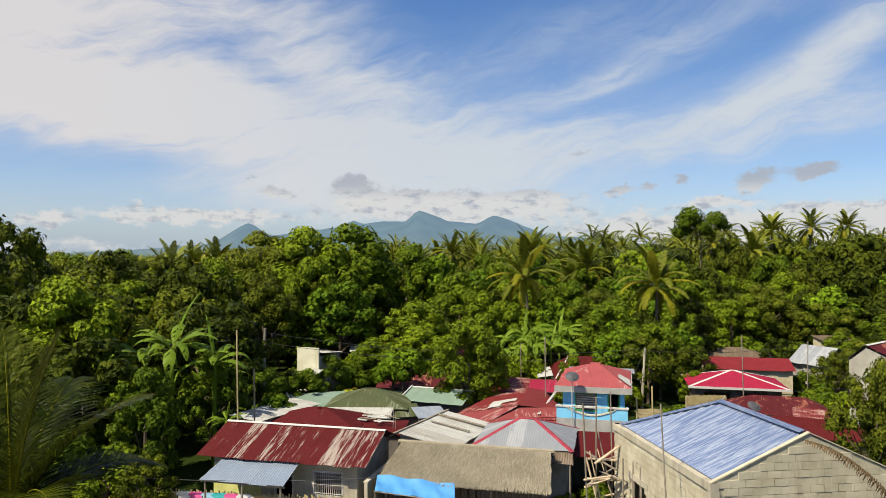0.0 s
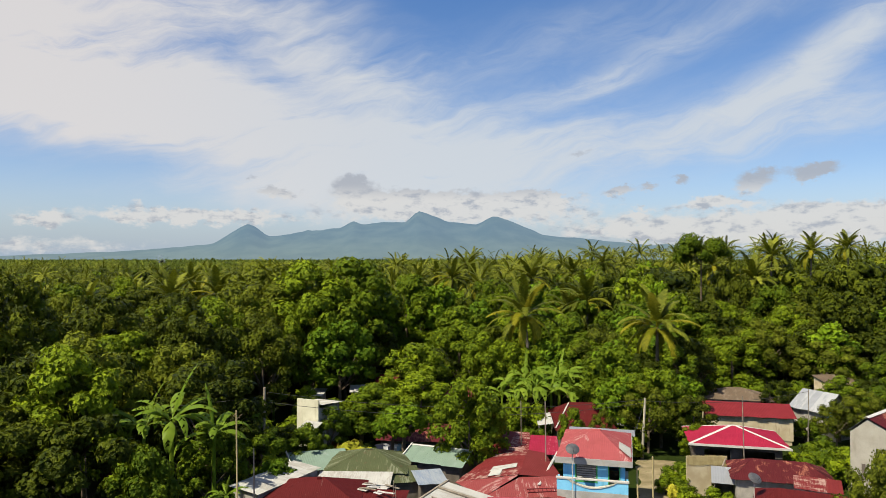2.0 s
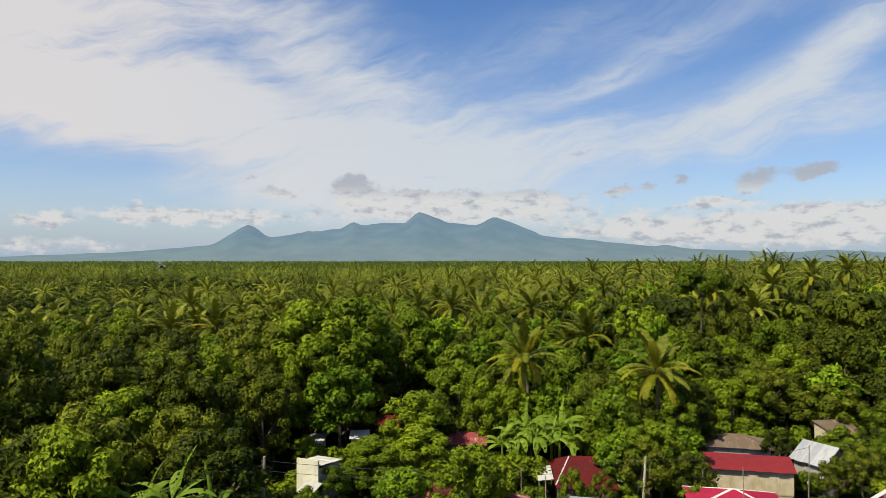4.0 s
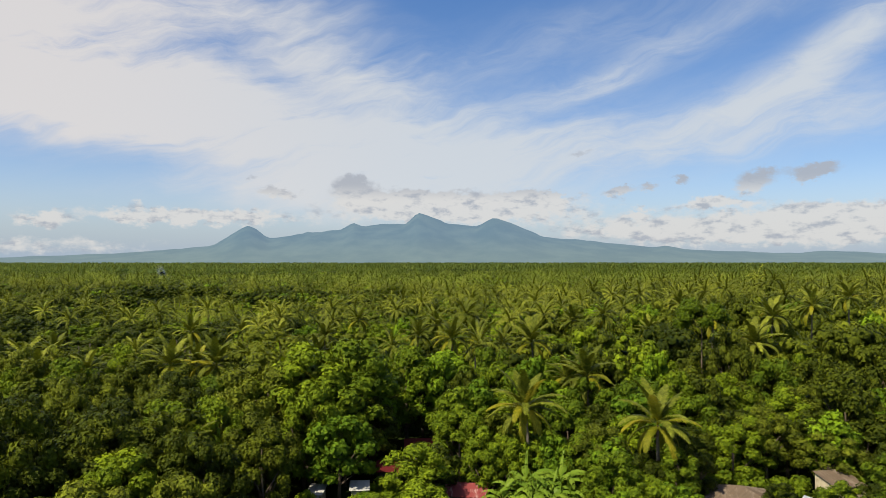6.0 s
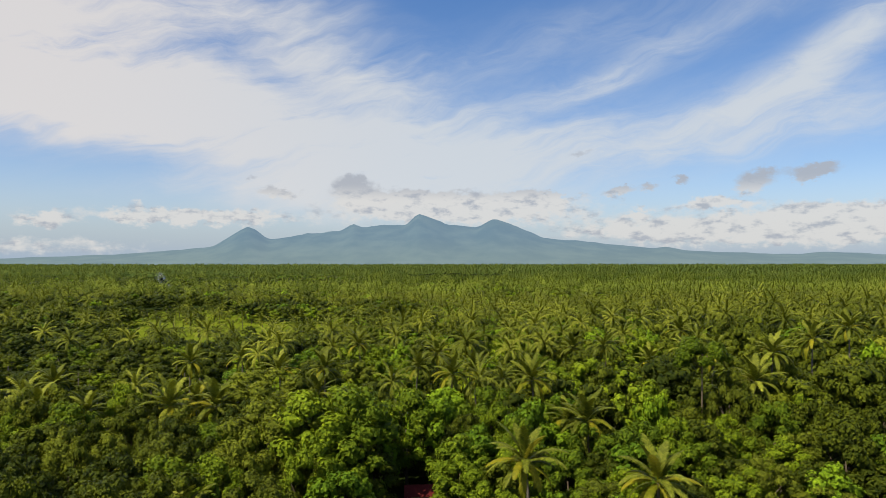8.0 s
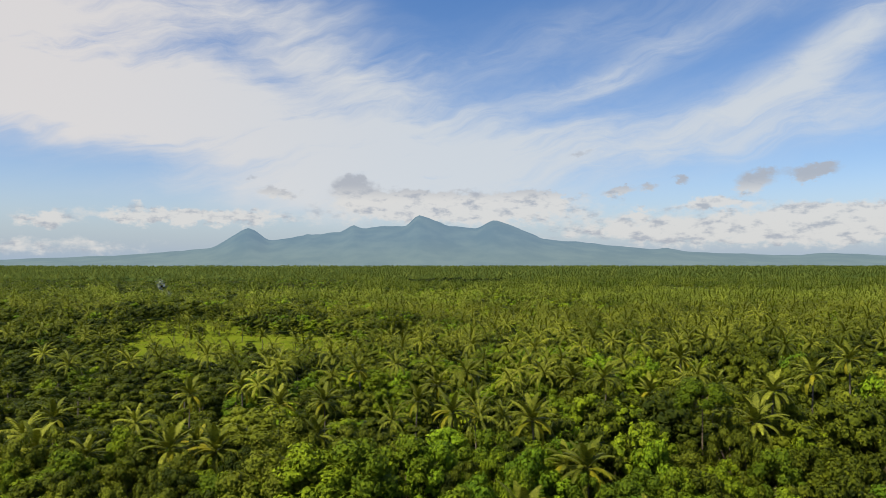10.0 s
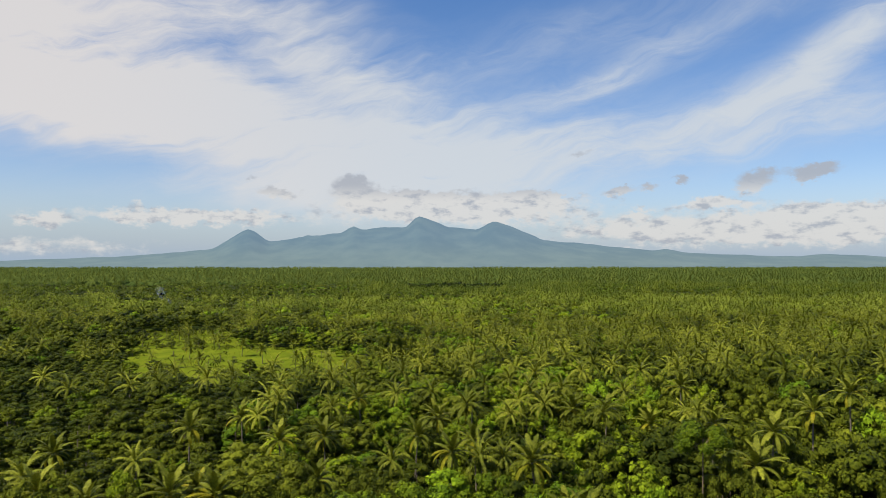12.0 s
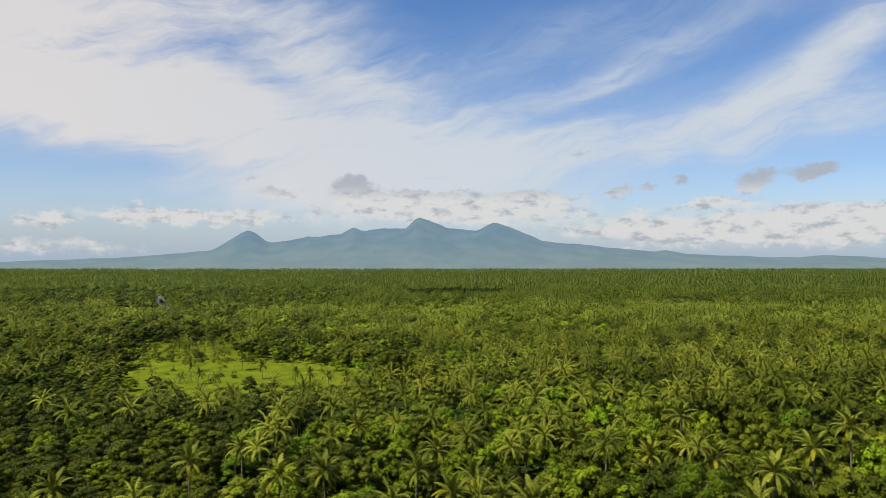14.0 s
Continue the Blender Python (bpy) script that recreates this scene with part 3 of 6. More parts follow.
def build_mountains():
    xs, ys = np.linspace(-4300, 4300, 320), np.linspace(3250, 4930, 56)
    X, Y = np.meshgrid(xs, ys)
    A = X * 4450 / Y
    H = 50 - 26 * np.clip((-1500 - A) / 1300, 0, 1) + 195 * np.exp(-(np.abs(A + 150) / 1150) ** 1.7)
    for px, ph, wl, wr, q in PEAKS:
        d = np.where(A < px, (px - A) / wl, (A - px) / wr)
        H = np.maximum(H, ph * np.exp(-np.abs(d) ** q))
    t = np.clip((Y - 3250) / 1150, 0, 1)
    up = t ** 1.7 * (3 - 2 * t)
    down = np.clip((4930 - Y) / 380, 0, 1)
    rough = np.zeros_like(X)
    for o, (s, a) in enumerate(((.0014, 7), (.003, 9), (.007, 7), (.015, 4))):
        rough += a * np.array([[noise.noise((x * s, y * s * .45, o * 7.3)) for x in xs] for y in ys])
    Z = land(X, Y) + 18 * t + (H * up + rough * t * (.25 + H / 160)) * down ** .5
    w, n = len(xs), len(ys)
    i = (np.arange(n - 1)[:, None] * w + np.arange(w - 1)[None]).ravel()
    tris = np.concatenate([np.c_[i, i + 1, i + w + 1], np.c_[i, i + w + 1, i + w]])
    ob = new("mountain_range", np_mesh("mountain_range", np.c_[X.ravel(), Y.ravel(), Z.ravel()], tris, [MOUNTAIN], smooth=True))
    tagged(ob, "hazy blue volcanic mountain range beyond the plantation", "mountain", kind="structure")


build_mountains()


# ---------------------------------------------------------------- plants
def unit(a):
    return a / np.maximum(np.linalg.norm(a, axis=-1, keepdims=True), 1e-6)


def facing(V, F, N):
    """Turns each triangle so that its front lies on the side of its shading normals."""
    a, b, c = V[F[:, 0]], V[F[:, 1]], V[F[:, 2]]
    back = (np.cross(b - a, c - a) * N[F[:, 0]]).sum(1) < 0
    F = F.copy()
    F[back] = F[back][:, ::-1]
    return F


def body_arrays():
    """A small icosahedron on which the bunches of a crown are modelled."""
    g = (1 + 5 ** .5) / 2
    v = unit(np.array([(a * i, b * j, c * k) for a, b, c in ((0, 1, g), (1, g, 0), (g, 0, 1)) for i in ((1, -1) if a else (1,)) for j in ((1, -1) if b else (1,)) for k in ((1, -1) if c else (1,))], float))
    near = np.linalg.norm(v[:, None] - v[None], axis=2) < 1.2
    f = [(a, b, c) for a in range(12) for b in range(a + 1, 12) for c in range(b + 1, 12) if near[a, b] and near[b, c] and near[a, c]]
    return v, np.array(f)


BODY = body_arrays()
BODY_FAR = (np.array([(1, 0, 0), (0, 1, 0), (-1, 0, 0), (0, -1, 0), (0, 0, 1), (0, 0, -1)], float), np.array([(a, (a + 1) % 4, b) for a in range(4) for b in (4, 5)]))


def crown_arrays(seed, n, radius, height, base, leaf, clumps=9, spread=.54, droop=.2, slim=.42, whole=False, low=1.7, jitter=.32, under=.65, core=.70, body=BODY):
    """Leaves of a broad crown: bunches on an uneven dome, each leaf a folded blade. Points, triangles and shading normals."""
    rs = np.random.RandomState(seed)
    i = np.arange(clumps) + .5
    up = 1 - low * i / clumps + rs.uniform(-.08, .08, clumps)
    th = i * 2.39996 + rs.uniform(-.4, .4, clumps)
    rr = np.sqrt(np.clip(1 - np.abs(up) ** 2.2, .03, 1)) * rs.uniform(.55, .88, clumps)
    cen = np.c_[np.cos(th) * rr * radius, np.sin(th) * rr * radius, base + height * (.47 + .40 * up * rs.uniform(.8, 1.1, clumps))]
    cr = rs.uniform(.75, 1.3, clumps) * radius * spread * 2.25 / math.sqrt(clumps)
    p = cr ** 2 / (cr ** 2).sum()
    k = rs.choice(clumps, n, p=p)
    d = unit(rs.normal(size=(n, 3)))
    d[:, 2] = np.where(d[:, 2] < -under, -d[:, 2], d[:, 2])
    r = rs.uniform(.82, 1.05, n) * np.where(rs.rand(n) < .1, rs.uniform(.4, .9, n), 1)
    sq = np.array([1, 1, .72])
    wob = 1 + .16 * np.sin(d[:, 0] * 7 + k) * np.cos(d[:, 1] * 6 + 2 * k)
    pos = cen[k] + d * (cr[k] * r * wob)[:, None] * sq
    out = unit(pos - np.array([0, 0, base + height * .4]))
    nor = unit(d * .9 + np.array([0, 0, .35]) + rs.normal(size=(n, 3)) * jitter)
    soft = unit(d * .9 + out * .35 + np.array([0, 0, .08]) + rs.normal(size=(n, 3)) * .16)
    ax = unit(np.cross(nor, rs.normal(size=(n, 3))))
    ax = unit(ax - np.array([0, 0, droop]))
    side = unit(np.cross(nor, ax))
    s = leaf * rs.uniform(.65, 1.35, n)[:, None]
    if whole:
        v = np.stack([pos - ax * s * .5, pos + side * s * slim + nor * s * .1 + ax * s * .02, pos + ax * s * .55 - nor * s * .06, pos - side * s * slim + nor * s * .1 + ax * s * .02], 1)
        i = np.arange(n)[:, None] * 4
        f, c = np.concatenate([i + [0, 1, 2], i + [0, 2, 3]]), 4
    else:
        v = np.stack([pos - ax * s * .5 + side * s * slim, pos - ax * s * .5 - side * s * slim, pos + ax * s * .6], 1)
        f, c = np.arange(3 * n).reshape(-1, 3), 3
    v, N = v.reshape(-1, 3), np.repeat(soft, c, axis=0)
    # the dense heart of each bunch, a lumpy body behind the leaves
    bv, bf = body
    lump = rs.uniform(.82, 1.15, (clumps, len(bv), 1))
    hv = (cen[:, None] + bv[None] * lump * (cr * core)[:, None, None] * sq).reshape(-1, 3)
    hn = unit(np.repeat(bv[None], clumps, 0).reshape(-1, 3) * .9 + unit(hv - np.array([0, 0, base + height * .4])) * .35)
    hf = (bf[None] + (np.arange(clumps) * len(bv))[:, None, None]).reshape(-1, 3)
    f = np.concatenate([f, hf + len(v)])
    v, N = np.concatenate([v, hv]), np.concatenate([N, hn])
    return v, facing(v, f, N), N


def frond_arrays(rs, length, lift, bend, pairs, blade, width, rach=5, two=True, hang=.5):
    """One feather leaf along +x from the origin, arching over: midrib strip and two rows of leaflets."""
    t = np.linspace(0, 1, 24)
    ang = lift - bend * t ** 1.3
    step = length / 23
    P = np.c_[np.cumsum(np.cos(ang)) * step, np.zeros(24), np.cumsum(np.sin(ang)) * step]
    P -= P[0]
    V, F = [], []

    def at(u):
        f = u * 23
        i = min(int(f), 22)
        return P[i] + (P[i + 1] - P[i]) * (f - i), unit(P[i + 1] - P[i])

    k = 0
    us = np.linspace(0, 1, rach + 1)
    for a, b in zip(us, us[1:]):
        pa, pb = at(a)[0], at(b)[0]
        wa, wb = .05 * (1 - a) + .008, .05 * (1 - b) + .008
        V += [pa + (0, wa, 0), pa - (0, wa, 0), pb - (0, wb, 0), pb + (0, wb, 0)]
        F += [(k, k + 1, k + 2), (k, k + 2, k + 3)]
        k += 4
    for j in range(pairs):
        u = .12 + .87 * (j + .5) / pairs
        p, tg = at(u)
        ln = blade * (np.sin(np.pi * min(1, (u * .86 + .12))) ** .6) * rs.uniform(.85, 1.12)
        top = unit(np.array([-tg[2], 0, tg[0]]))
        for sgn in (1, -1):
            out = unit(np.array([0, sgn, 0]) * .75 + tg * .62 + top * .15)
            mid = p + out * ln * .5
            tip = mid + unit(out + np.array([0, 0, -hang * rs.uniform(.8, 1.5)])) * ln * .55
            w = tg * width * rs.uniform(.8, 1.2)
            if two:
                V += [p - w * .4, p + w * .4, mid + w * .5, mid - w * .5, tip]
                F += [(k, k + 1, k + 2), (k, k + 2, k + 3), (k + 3, k + 2, k + 4)]
                k += 5
            else:
                V += [p - w * .6, p + w * .6, tip]
                F += [(k, k + 1, k + 2)]
                k += 3
    return np.array(V), np.array(F)


def turned(V, az, roll=0.0):
    c, s = math.cos(roll), math.sin(roll)
    V = np.c_[V[:, 0], V[:, 1] * c - V[:, 2] * s, V[:, 1] * s + V[:, 2] * c]
    c, s = math.cos(az), math.sin(az)
    return np.c_[V[:, 0] * c - V[:, 1] * s, V[:, 0] * s + V[:, 1] * c, V[:, 2]]


def joined(items):
    V, F, N, k = [], [], [], 0
    for v, f, n in items:
        V.append(v), F.append(np.asarray(f) + k), N.append(n)
        k += len(v)
    return np.concatenate(V), np.concatenate(F), np.concatenate(N)


def feather_arrays(rs, length, lift, bend, teeth, width, hang):
    """One frond for the distance: two drooping rows of pointed teeth along the arched midrib."""
    u = np.linspace(0, 1, teeth + 1)
    a = lift - bend * np.linspace(0, 1, 25) ** 1.25
    Q = np.c_[np.cumsum(np.cos(a)), np.zeros(25), np.cumsum(np.sin(a))] * length / 25
    P = np.stack([np.interp(u, np.linspace(0, 1, 25), Q[:, i]) for i in range(3)], 1)
    V, F, N, k = [], [], [], 0
    for j in range(teeth):
        p, q = P[j], P[j + 1]
        tg = unit(q - p)
        top = np.array([-tg[2], 0, tg[0]])
        m = (j + .5) / teeth
        w = width * np.sin(np.pi * (.14 + .74 * m)) ** .6 * rs.uniform(.85, 1.15)
        for sgn in (1, -1):
            tip = (p + q) / 2 + tg * w * .75 + np.array([0, sgn * w, -w * hang * rs.uniform(.8, 1.2)])
            V += [p - tg * .02, q + tg * .06, tip]
            n = unit(top * .9 + np.array([0, sgn * .5, .3]))
            N += [n, n, n]
            F.append((k, k + 1, k + 2))
            k += 3
    return np.array(V), np.array(F), np.array(N)


def palm_far(seed, fronds, length, teeth, width):
    """The head of a palm in the plantation: upright young fronds, arching ones, and old ones that hang."""
    rs = np.random.RandomState(seed)
    out = []
    for i in range(fronds):
        q = (i + .5) / fronds
        v, f, n = feather_arrays(rs, length * rs.uniform(.85, 1.12) * (1 - .12 * q), 1.52 - 1.95 * q + rs.uniform(-.14, .14), .55 + .5 * rs.rand() + .95 * q, teeth, width, .8 + .7 * q)
        az = i * 2.39996 + rs.uniform(-.25, .25)
        v, n = turned(v, az), turned(n, az)
        n = unit(n + .3 * unit(v + np.array([0, 0, .4])))
        out.append((v, facing(v, f, n), n))
    return joined(out)


def trunk_geo(h, r0, r1, lean=(0, 0), sides=7, segs=6, limbs=(), foot=.5):
    g = Geo()
    pts = [Vector((lean[0] * (k / segs) ** 2, lean[1] * (k / segs) ** 2, h * k / segs - (foot if k == 0 else 0))) for k in range(segs + 1)]
    for k in range(segs):
        g.rod(pts[k], pts[k + 1], r0 + (r1 - r0) * k / segs, r0 + (r1 - r0) * (k + 1) / segs, sides)
    for a, b, r in limbs:
        g.rod(a, b, r, r * .45, 5)
    return g


def make_tree(seed, n, radius, height, base, leaf, mat, label, clumps=10, slim=.42, low=1.7):
    t = thing("tree", label, "tree", 0, -60, 0)
    rs = np.random.RandomState(seed + 90)
    limbs = []
    for k in range(7):
        a, z = rs.uniform(0, 6.28), base + height * rs.uniform(.05, .3)
        limbs.append(((0, 0, z), (math.cos(a) * radius * .6, math.sin(a) * radius * .6, z + height * rs.uniform(.2, .4)), .08))
    part("trunk", trunk_geo(base + height * .55, .2, .07, (rs.uniform(-.3, .3), rs.uniform(-.3, .3)), limbs=limbs), BARK, t)
    v, f, nn = crown_arrays(seed, n, radius, height, base, leaf, clumps, slim=slim, whole=slim == .5, low=low)
    c = new("crown", np_mesh("crown", v, f, [mat], normals=nn))
    c.parent = t
    return t


PALM_H = 9.6


def make_palm(seed, lean, label, young=.35, fronds=24, length=4.3):
    t = thing("coconut_palm", label, "palm tree", 0, -60, 0)
    part("trunk", trunk_geo(PALM_H, .19, .12, lean, 8, 8), PALM_BARK, t)
    top = np.array([lean[0], lean[1], PALM_H])
    rs = np.random.RandomState(seed)
    for i in range(fronds):
        q = (i + .5) / fronds
        v, f = frond_arrays(rs, length * rs.uniform(.88, 1.1) * (1 - .12 * q), 1.52 - 1.9 * q + rs.uniform(-.14, .14), .5 + .5 * rs.rand() + .95 * q, 34, .72, .125, 6, True, .35 + .9 * q)
        fr = new("frond", np_mesh("frond", turned(v, i * 2.39996 + rs.uniform(-.2, .2)) + top, f, [FROND_YOUNG if rs.rand() < young * (.1 + 1.5 * q * q) else FROND]))
        fr.parent = t
    g = Geo()
    g.rod((0, 0, -.14), (0, 0, 0), .06, .12, 6), g.rod((0, 0, 0), (0, 0, .13), .12, .05, 6)
    nut = g.mesh("coconut", FROND_YOUNG)
    for k in range(5):
        o = new("coconut", nut)
        o.parent = t
        o.matrix_basis = pose(top[0] + math.cos(k * 1.3) * .25, top[1] + math.sin(k * 1.3) * .25, top[2] - .25 - .1 * (k % 3))
    return t


def make_banana(seed, h, leaves, label, size=1.0):
    t = thing("banana_plant", label, "banana plant", 0, -60, 0)
    part("stem", trunk_geo(h, .14, .08, (0, 0), 7, 4, foot=.2), BANANA, t, "green fibrous stem")
    rs = np.random.RandomState(seed)
    for i in range(leaves):
        L, W = rs.uniform(2.1, 2.9) * size, rs.uniform(.2, .27) * size
        lift, bend = (1.4, .6) if i == 0 else (rs.uniform(.45, 1.2), rs.uniform(1.6, 2.6))
        segs, V, F = 18, [], []
        p = np.zeros(3)
        fold = rs.uniform(.35, .9)
        if i == 0:
            W *= .45
        for k in range(segs + 1):
            u = k / segs
            a = lift - bend * u ** 1.3
            w = W * min(1, .1 + 3.6 * max(0, u - .14)) * math.sqrt(max(.03, 1 - max(0, u - .6) / .4)) * rs.uniform(.88, 1.06)
            back = .18 * w
            V += [p + (back, w, -fold * w), p.copy(), p + (back, -w, -fold * w)]
            p = p + np.array([math.cos(a), 0, math.sin(a)]) * L / segs
            if k:
                b = 3 * (k - 1)
                for s in (0, 1):
                    q = [(b + s, b + s + 1, b + s + 4), (b + s, b + s + 4, b + s + 3)]
                    if rs.rand() < .26 and k > 3:
                        q = q[:1] if s else q[1:]
                    F += q
        lf = new("leaf", np_mesh("leaf", turned(np.array(V), i * 2.4 + rs.uniform(-.3, .3)) + (0, 0, h - .05), F, [BANANA], smooth=True))
        lf.parent = t
    return t


TREES = [
    make_tree(1, 3900, 3.5, 8.2, .7, .27, LEAF_MID, "broad-leaved tree with a dense mid-green crown", 26),
    make_tree(2, 4100, 3.4, 8.0, .8, .235, LEAF_DARK, "dark green mango-like tree with a rounded crown", 30),
    make_tree(3, 2800, 3.4, 7.6, 1.2, .33, LEAF_LIGHT, "bright green tree with large soft drooping leaves", 20, .5),
    make_tree(4, 3900, 3.8, 7.0, 1.9, .22, LEAF_OLIVE, "pale olive tree with a thin feathery crown", 34),
    make_tree(5, 3900, 3.1, 8.6, .4, .26, LEAF_MID, "tall green tree with an uneven leafy crown", 22),
    make_tree(6, 2900, 3.2, 8.0, .7, .32, LEAF_DARK, "dark green tree with big glossy leaves", 18, .5),
]
BUSH = make_tree(7, 1200, 1.6, 2.4, .2, .24, LEAF_MID, "low leafy green bush of the undergrowth", 7)
PAPAYA = make_tree(8, 1500, 1.7, 1.6, 2.6, .22, LEAF_LIGHT, "slender light green tree with an open umbrella crown", 9, .5)
PALMS = [make_palm(s, ln, "tall coconut palm with arching yellow-green fronds", yg) for s, ln, yg in ((11, (.5, .2), .75), (12, (-.6, .3), .4), (13, (.2, -.5), .3), (14, (-.2, .2), .35))]
BANANAS = [make_banana(s, h, 11, "banana plant with broad torn light green leaves") for s, h in ((21, 2.7), (22, 3.1), (23, 4.6), (24, 5.2))]


def plant(kind, x, y, size=1.0, turn=None, group="trees of the grove", tall=None):
    turn = RNG.uniform(0, 360) if turn is None else turn
    m = pose(x, y, float(land(x, y)), 0, 0, turn) @ Matrix.Diagonal((size, size, tall or size, 1))
    return tagged(copy_thing(kind, m), group=group)


def plant_palm(kind, x, y, size, head, turn=None):
    """A palm whose crown keeps its shape while the trunk reaches up to the given height over the ground."""
    turn = RNG.uniform(0, 360) if turn is None else turn
    c = copy_thing(kind, pose(x, y, float(land(x, y)), 0, 0, turn) @ Matrix.Scale(size, 4))
    h = head / size
    for o in c.children:
        if o.name.startswith("trunk"):
            o.matrix_basis = Matrix.Diagonal((1, 1, h / PALM_H, 1))
        else:
            o.matrix_basis = Matrix.Translation((0, 0, h - PALM_H)) @ o.matrix_basis
    return tagged(c, group="coconut palms")


# landmark palms: across, ahead, height of the crown's heart
PALM_SPOTS = [(9.5, 75.7, 10.4, 0), (22.1, 71.2, 9.6, 0), (20.1, 94, 11.5, 2), (54.8, 116, 18.0, 2), (67.2, 126.2, 19.2, 3), (-33.4, 100.5, 12.2, 2), (-39.8, 103, 11.8, 1), (-25.5, 66, 7.6, 3),
              (63, 79, 9.4, 0), (-73.9, 131.3, 10.3, 1), (-64, 109, 10.4, 2), (-44.5, 153.9, 12.1, 3), (-50.8, 138.5, 13.4, 1), (-30.6, 131.2, 12.8, 2), (-20.1, 170.5, 13.2, 1), (-22.7, 133.9, 12.8, 3),
              (-5.4, 132.6, 13.2, 1), (-1.1, 143.5, 14.4, 2), (6.2, 152.8, 15.0, 3), (1.4, 116.6, 14.3, 2), (6.2, 128, 13.4, 1), (33.8, 144.7, 15.8, 2), (44.1, 146.2, 12.3, 1), (28.2, 149.8, 14.8, 3),
              (48.4, 108.8, 14.4, 2), (15, 111.2, 14.4, 1), (55.2, 160.7, 17.6, 3), (82.1, 139.4, 20.2, 2), (98.9, 239.3, 15.4, 1), (50.3, 129.4, 16.4, 3)]
YOUNG_SPOTS = [(-103.7, 292.6, 6.2), (-54.6, 282.2, 7.6), (-38.9, 277.6, 7.4), (-31.4, 267.1, 6.8), (-62, 290, 7.2), (-47, 285, 7.0), (-96, 330, 7.5), (-118, 322, 6.6), (-80, 306, 7.6)]
for x, y, z, k in PALM_SPOTS:
    plant_palm(PALMS[k], x, y, 1.2 if y < 112 else 1.04, z - (0 if y < 90 else .7) - float(land(x, y)))
for i, (x, y, z) in enumerate(YOUNG_SPOTS):
    plant_palm(PALMS[1 + i % 3], x, y, .92, z - float(land(x, y)))
# landmark trees: across, ahead, top height, kind, width factor
for x, y, z, k, w in ((-19.0, 37.0, 8.6, 5, 1.0), (-20.4, 59.5, 12.6, 1, 1.15), (-11.2, 75, 10.4, 2, 1.25), (-5.1, 97.5, 14.8, 0, 1.5), (-21.5, 86, 15.6, 3, 1.9), (-16.5, 85, 16.6, 0, 1.9), (-11.5, 87, 17.0, 0, 2.0), (-35.8, 56, 17.2, 1, 1.3), (-31, 63, 14.2, 1, 1.5), (-25.5, 66, 13.6, 1, 1.4), (-40, 66, 14.5, 1, 1.2), (-10.1, 50.6, 4.2, 0, .5), (-10.4, 53.2, 3.9, 0, .4), (-13.2, 53.2, 3.8, 1, .45), (10.3, 55.2, 4.7, 0, .38), (12.8, 55.8, 4.3, 3, .34), (-9.4, 56.6, 4.6, 0, .5), (-7.2, 66.6, 4.6, 2, .5), (-13.4, 67.4, 4.4, 0, .45), (-9.2, 59, 4.0, 4, .5), (-14.6, 52, 5.0, 2, .6), (35, 50, 6.0, 0, .9), (39, 51, 7.6, 1, .95), (36.6, 60.5, 5.2, 3, .62), (33.6, 69, 5.0, 1, .6),
                      (49.5, 85, 13.6, 5, 1.3), (-14.2, 42.6, 6.4, 0, .65), (-12.4, 47.5, 5.2, 4, .6), (1.9, 49.6, 8.0, 0, .85), (3.0, 51.5, 6.8, 0, .6), (-15.4, 35.8, 6.6, 0, .6), (-16.6, 37.6, 6.2, 0, .6),
                      (-27, 48, 9.5, 0, 1.2), (-33, 56, 11, 1, 1.2), (-24, 45, 8.6, 5, .9), (16.5, 62, 6.4, 0, .8), (20.0, 66, 6.2, 0, .75), (28.5, 80, 8, 1, 1), (36, 82, 8.5, 0, 1.0),
                      (19.0, 30.4, 7.4, 3, .52), (18.8, 29.3, 5.2, 1, .36), (20.8, 31.5, 8.1, 3, .5), (-13.3, 31.0, 3.6, 1, .42), (38.4, 66.5, 5.4, 0, .7), (41.2, 66.8, 5.6, 1, .7), (28.6, 42, 6.4, 0, .6), (33.5, 59, 4.4, 3, .5), (17.6, 59.4, 5.6, 3, .72), (19.2, 61.0, 6.8, 0, .8), (20.9, 58.2, 5.4, 1, .66), (15.4, 61.5, 6.4, 2, .7), (19.8, 54.6, 3.6, 0, .4), (16.3, 66, 8.4, 0, .95), (21.4, 63.5, 6.4, 2, .75), (-11.9, 52.4, 4.3, 1, .55), (-21, 31, 5.0, 1, .75), (-26, 36, 6.5, 0, .9), (7, 74, 8.0, 0, .8), (12, 74.2, 8.3, 2, .8), (9.4, 74, 7.4, 0, .7), (4.6, 74.5, 8.8, 0, .9), (14.6, 73.4, 8.2, 0, .85), (20.4, 70.2, 7.6, 1, .8), (23.6, 70.4, 8.0, 0, .8), (17.4, 72, 8.6, 2, .9), (26, 73, 9, 1, .9)):
    plant(TREES[k], x, y, w, tall=(z - float(land(x, y))) / 8.5)
# single trees in and round the clearing, and tall crowns that stand out of the grove
for x, y, z, k, w in ((-76.4, 273, 8.6, 1, 1.0), (-87.3, 267.2, 4.6, 0, .5), (-110, 276, 6.5, 1, 1.1), (-118, 283, 7, 1, 1.2), (-126, 278, 6.5, 0, 1.1), (-21.3, 277, 19.5, 1, 2.0), (-14, 283, 17.5, 1, 1.8), (-158, 333, 13.5, 1, 1.6),
                      (-26.2, 105.2, 16.4, 3, 2.3), (43.7, 81.2, 9.8, 5, 1.2), (-24.9, 42, 11.6, 1, 1.1)):
    plant(TREES[k], x, y, w, tall=(z - float(land(x, y))) / 8.5)
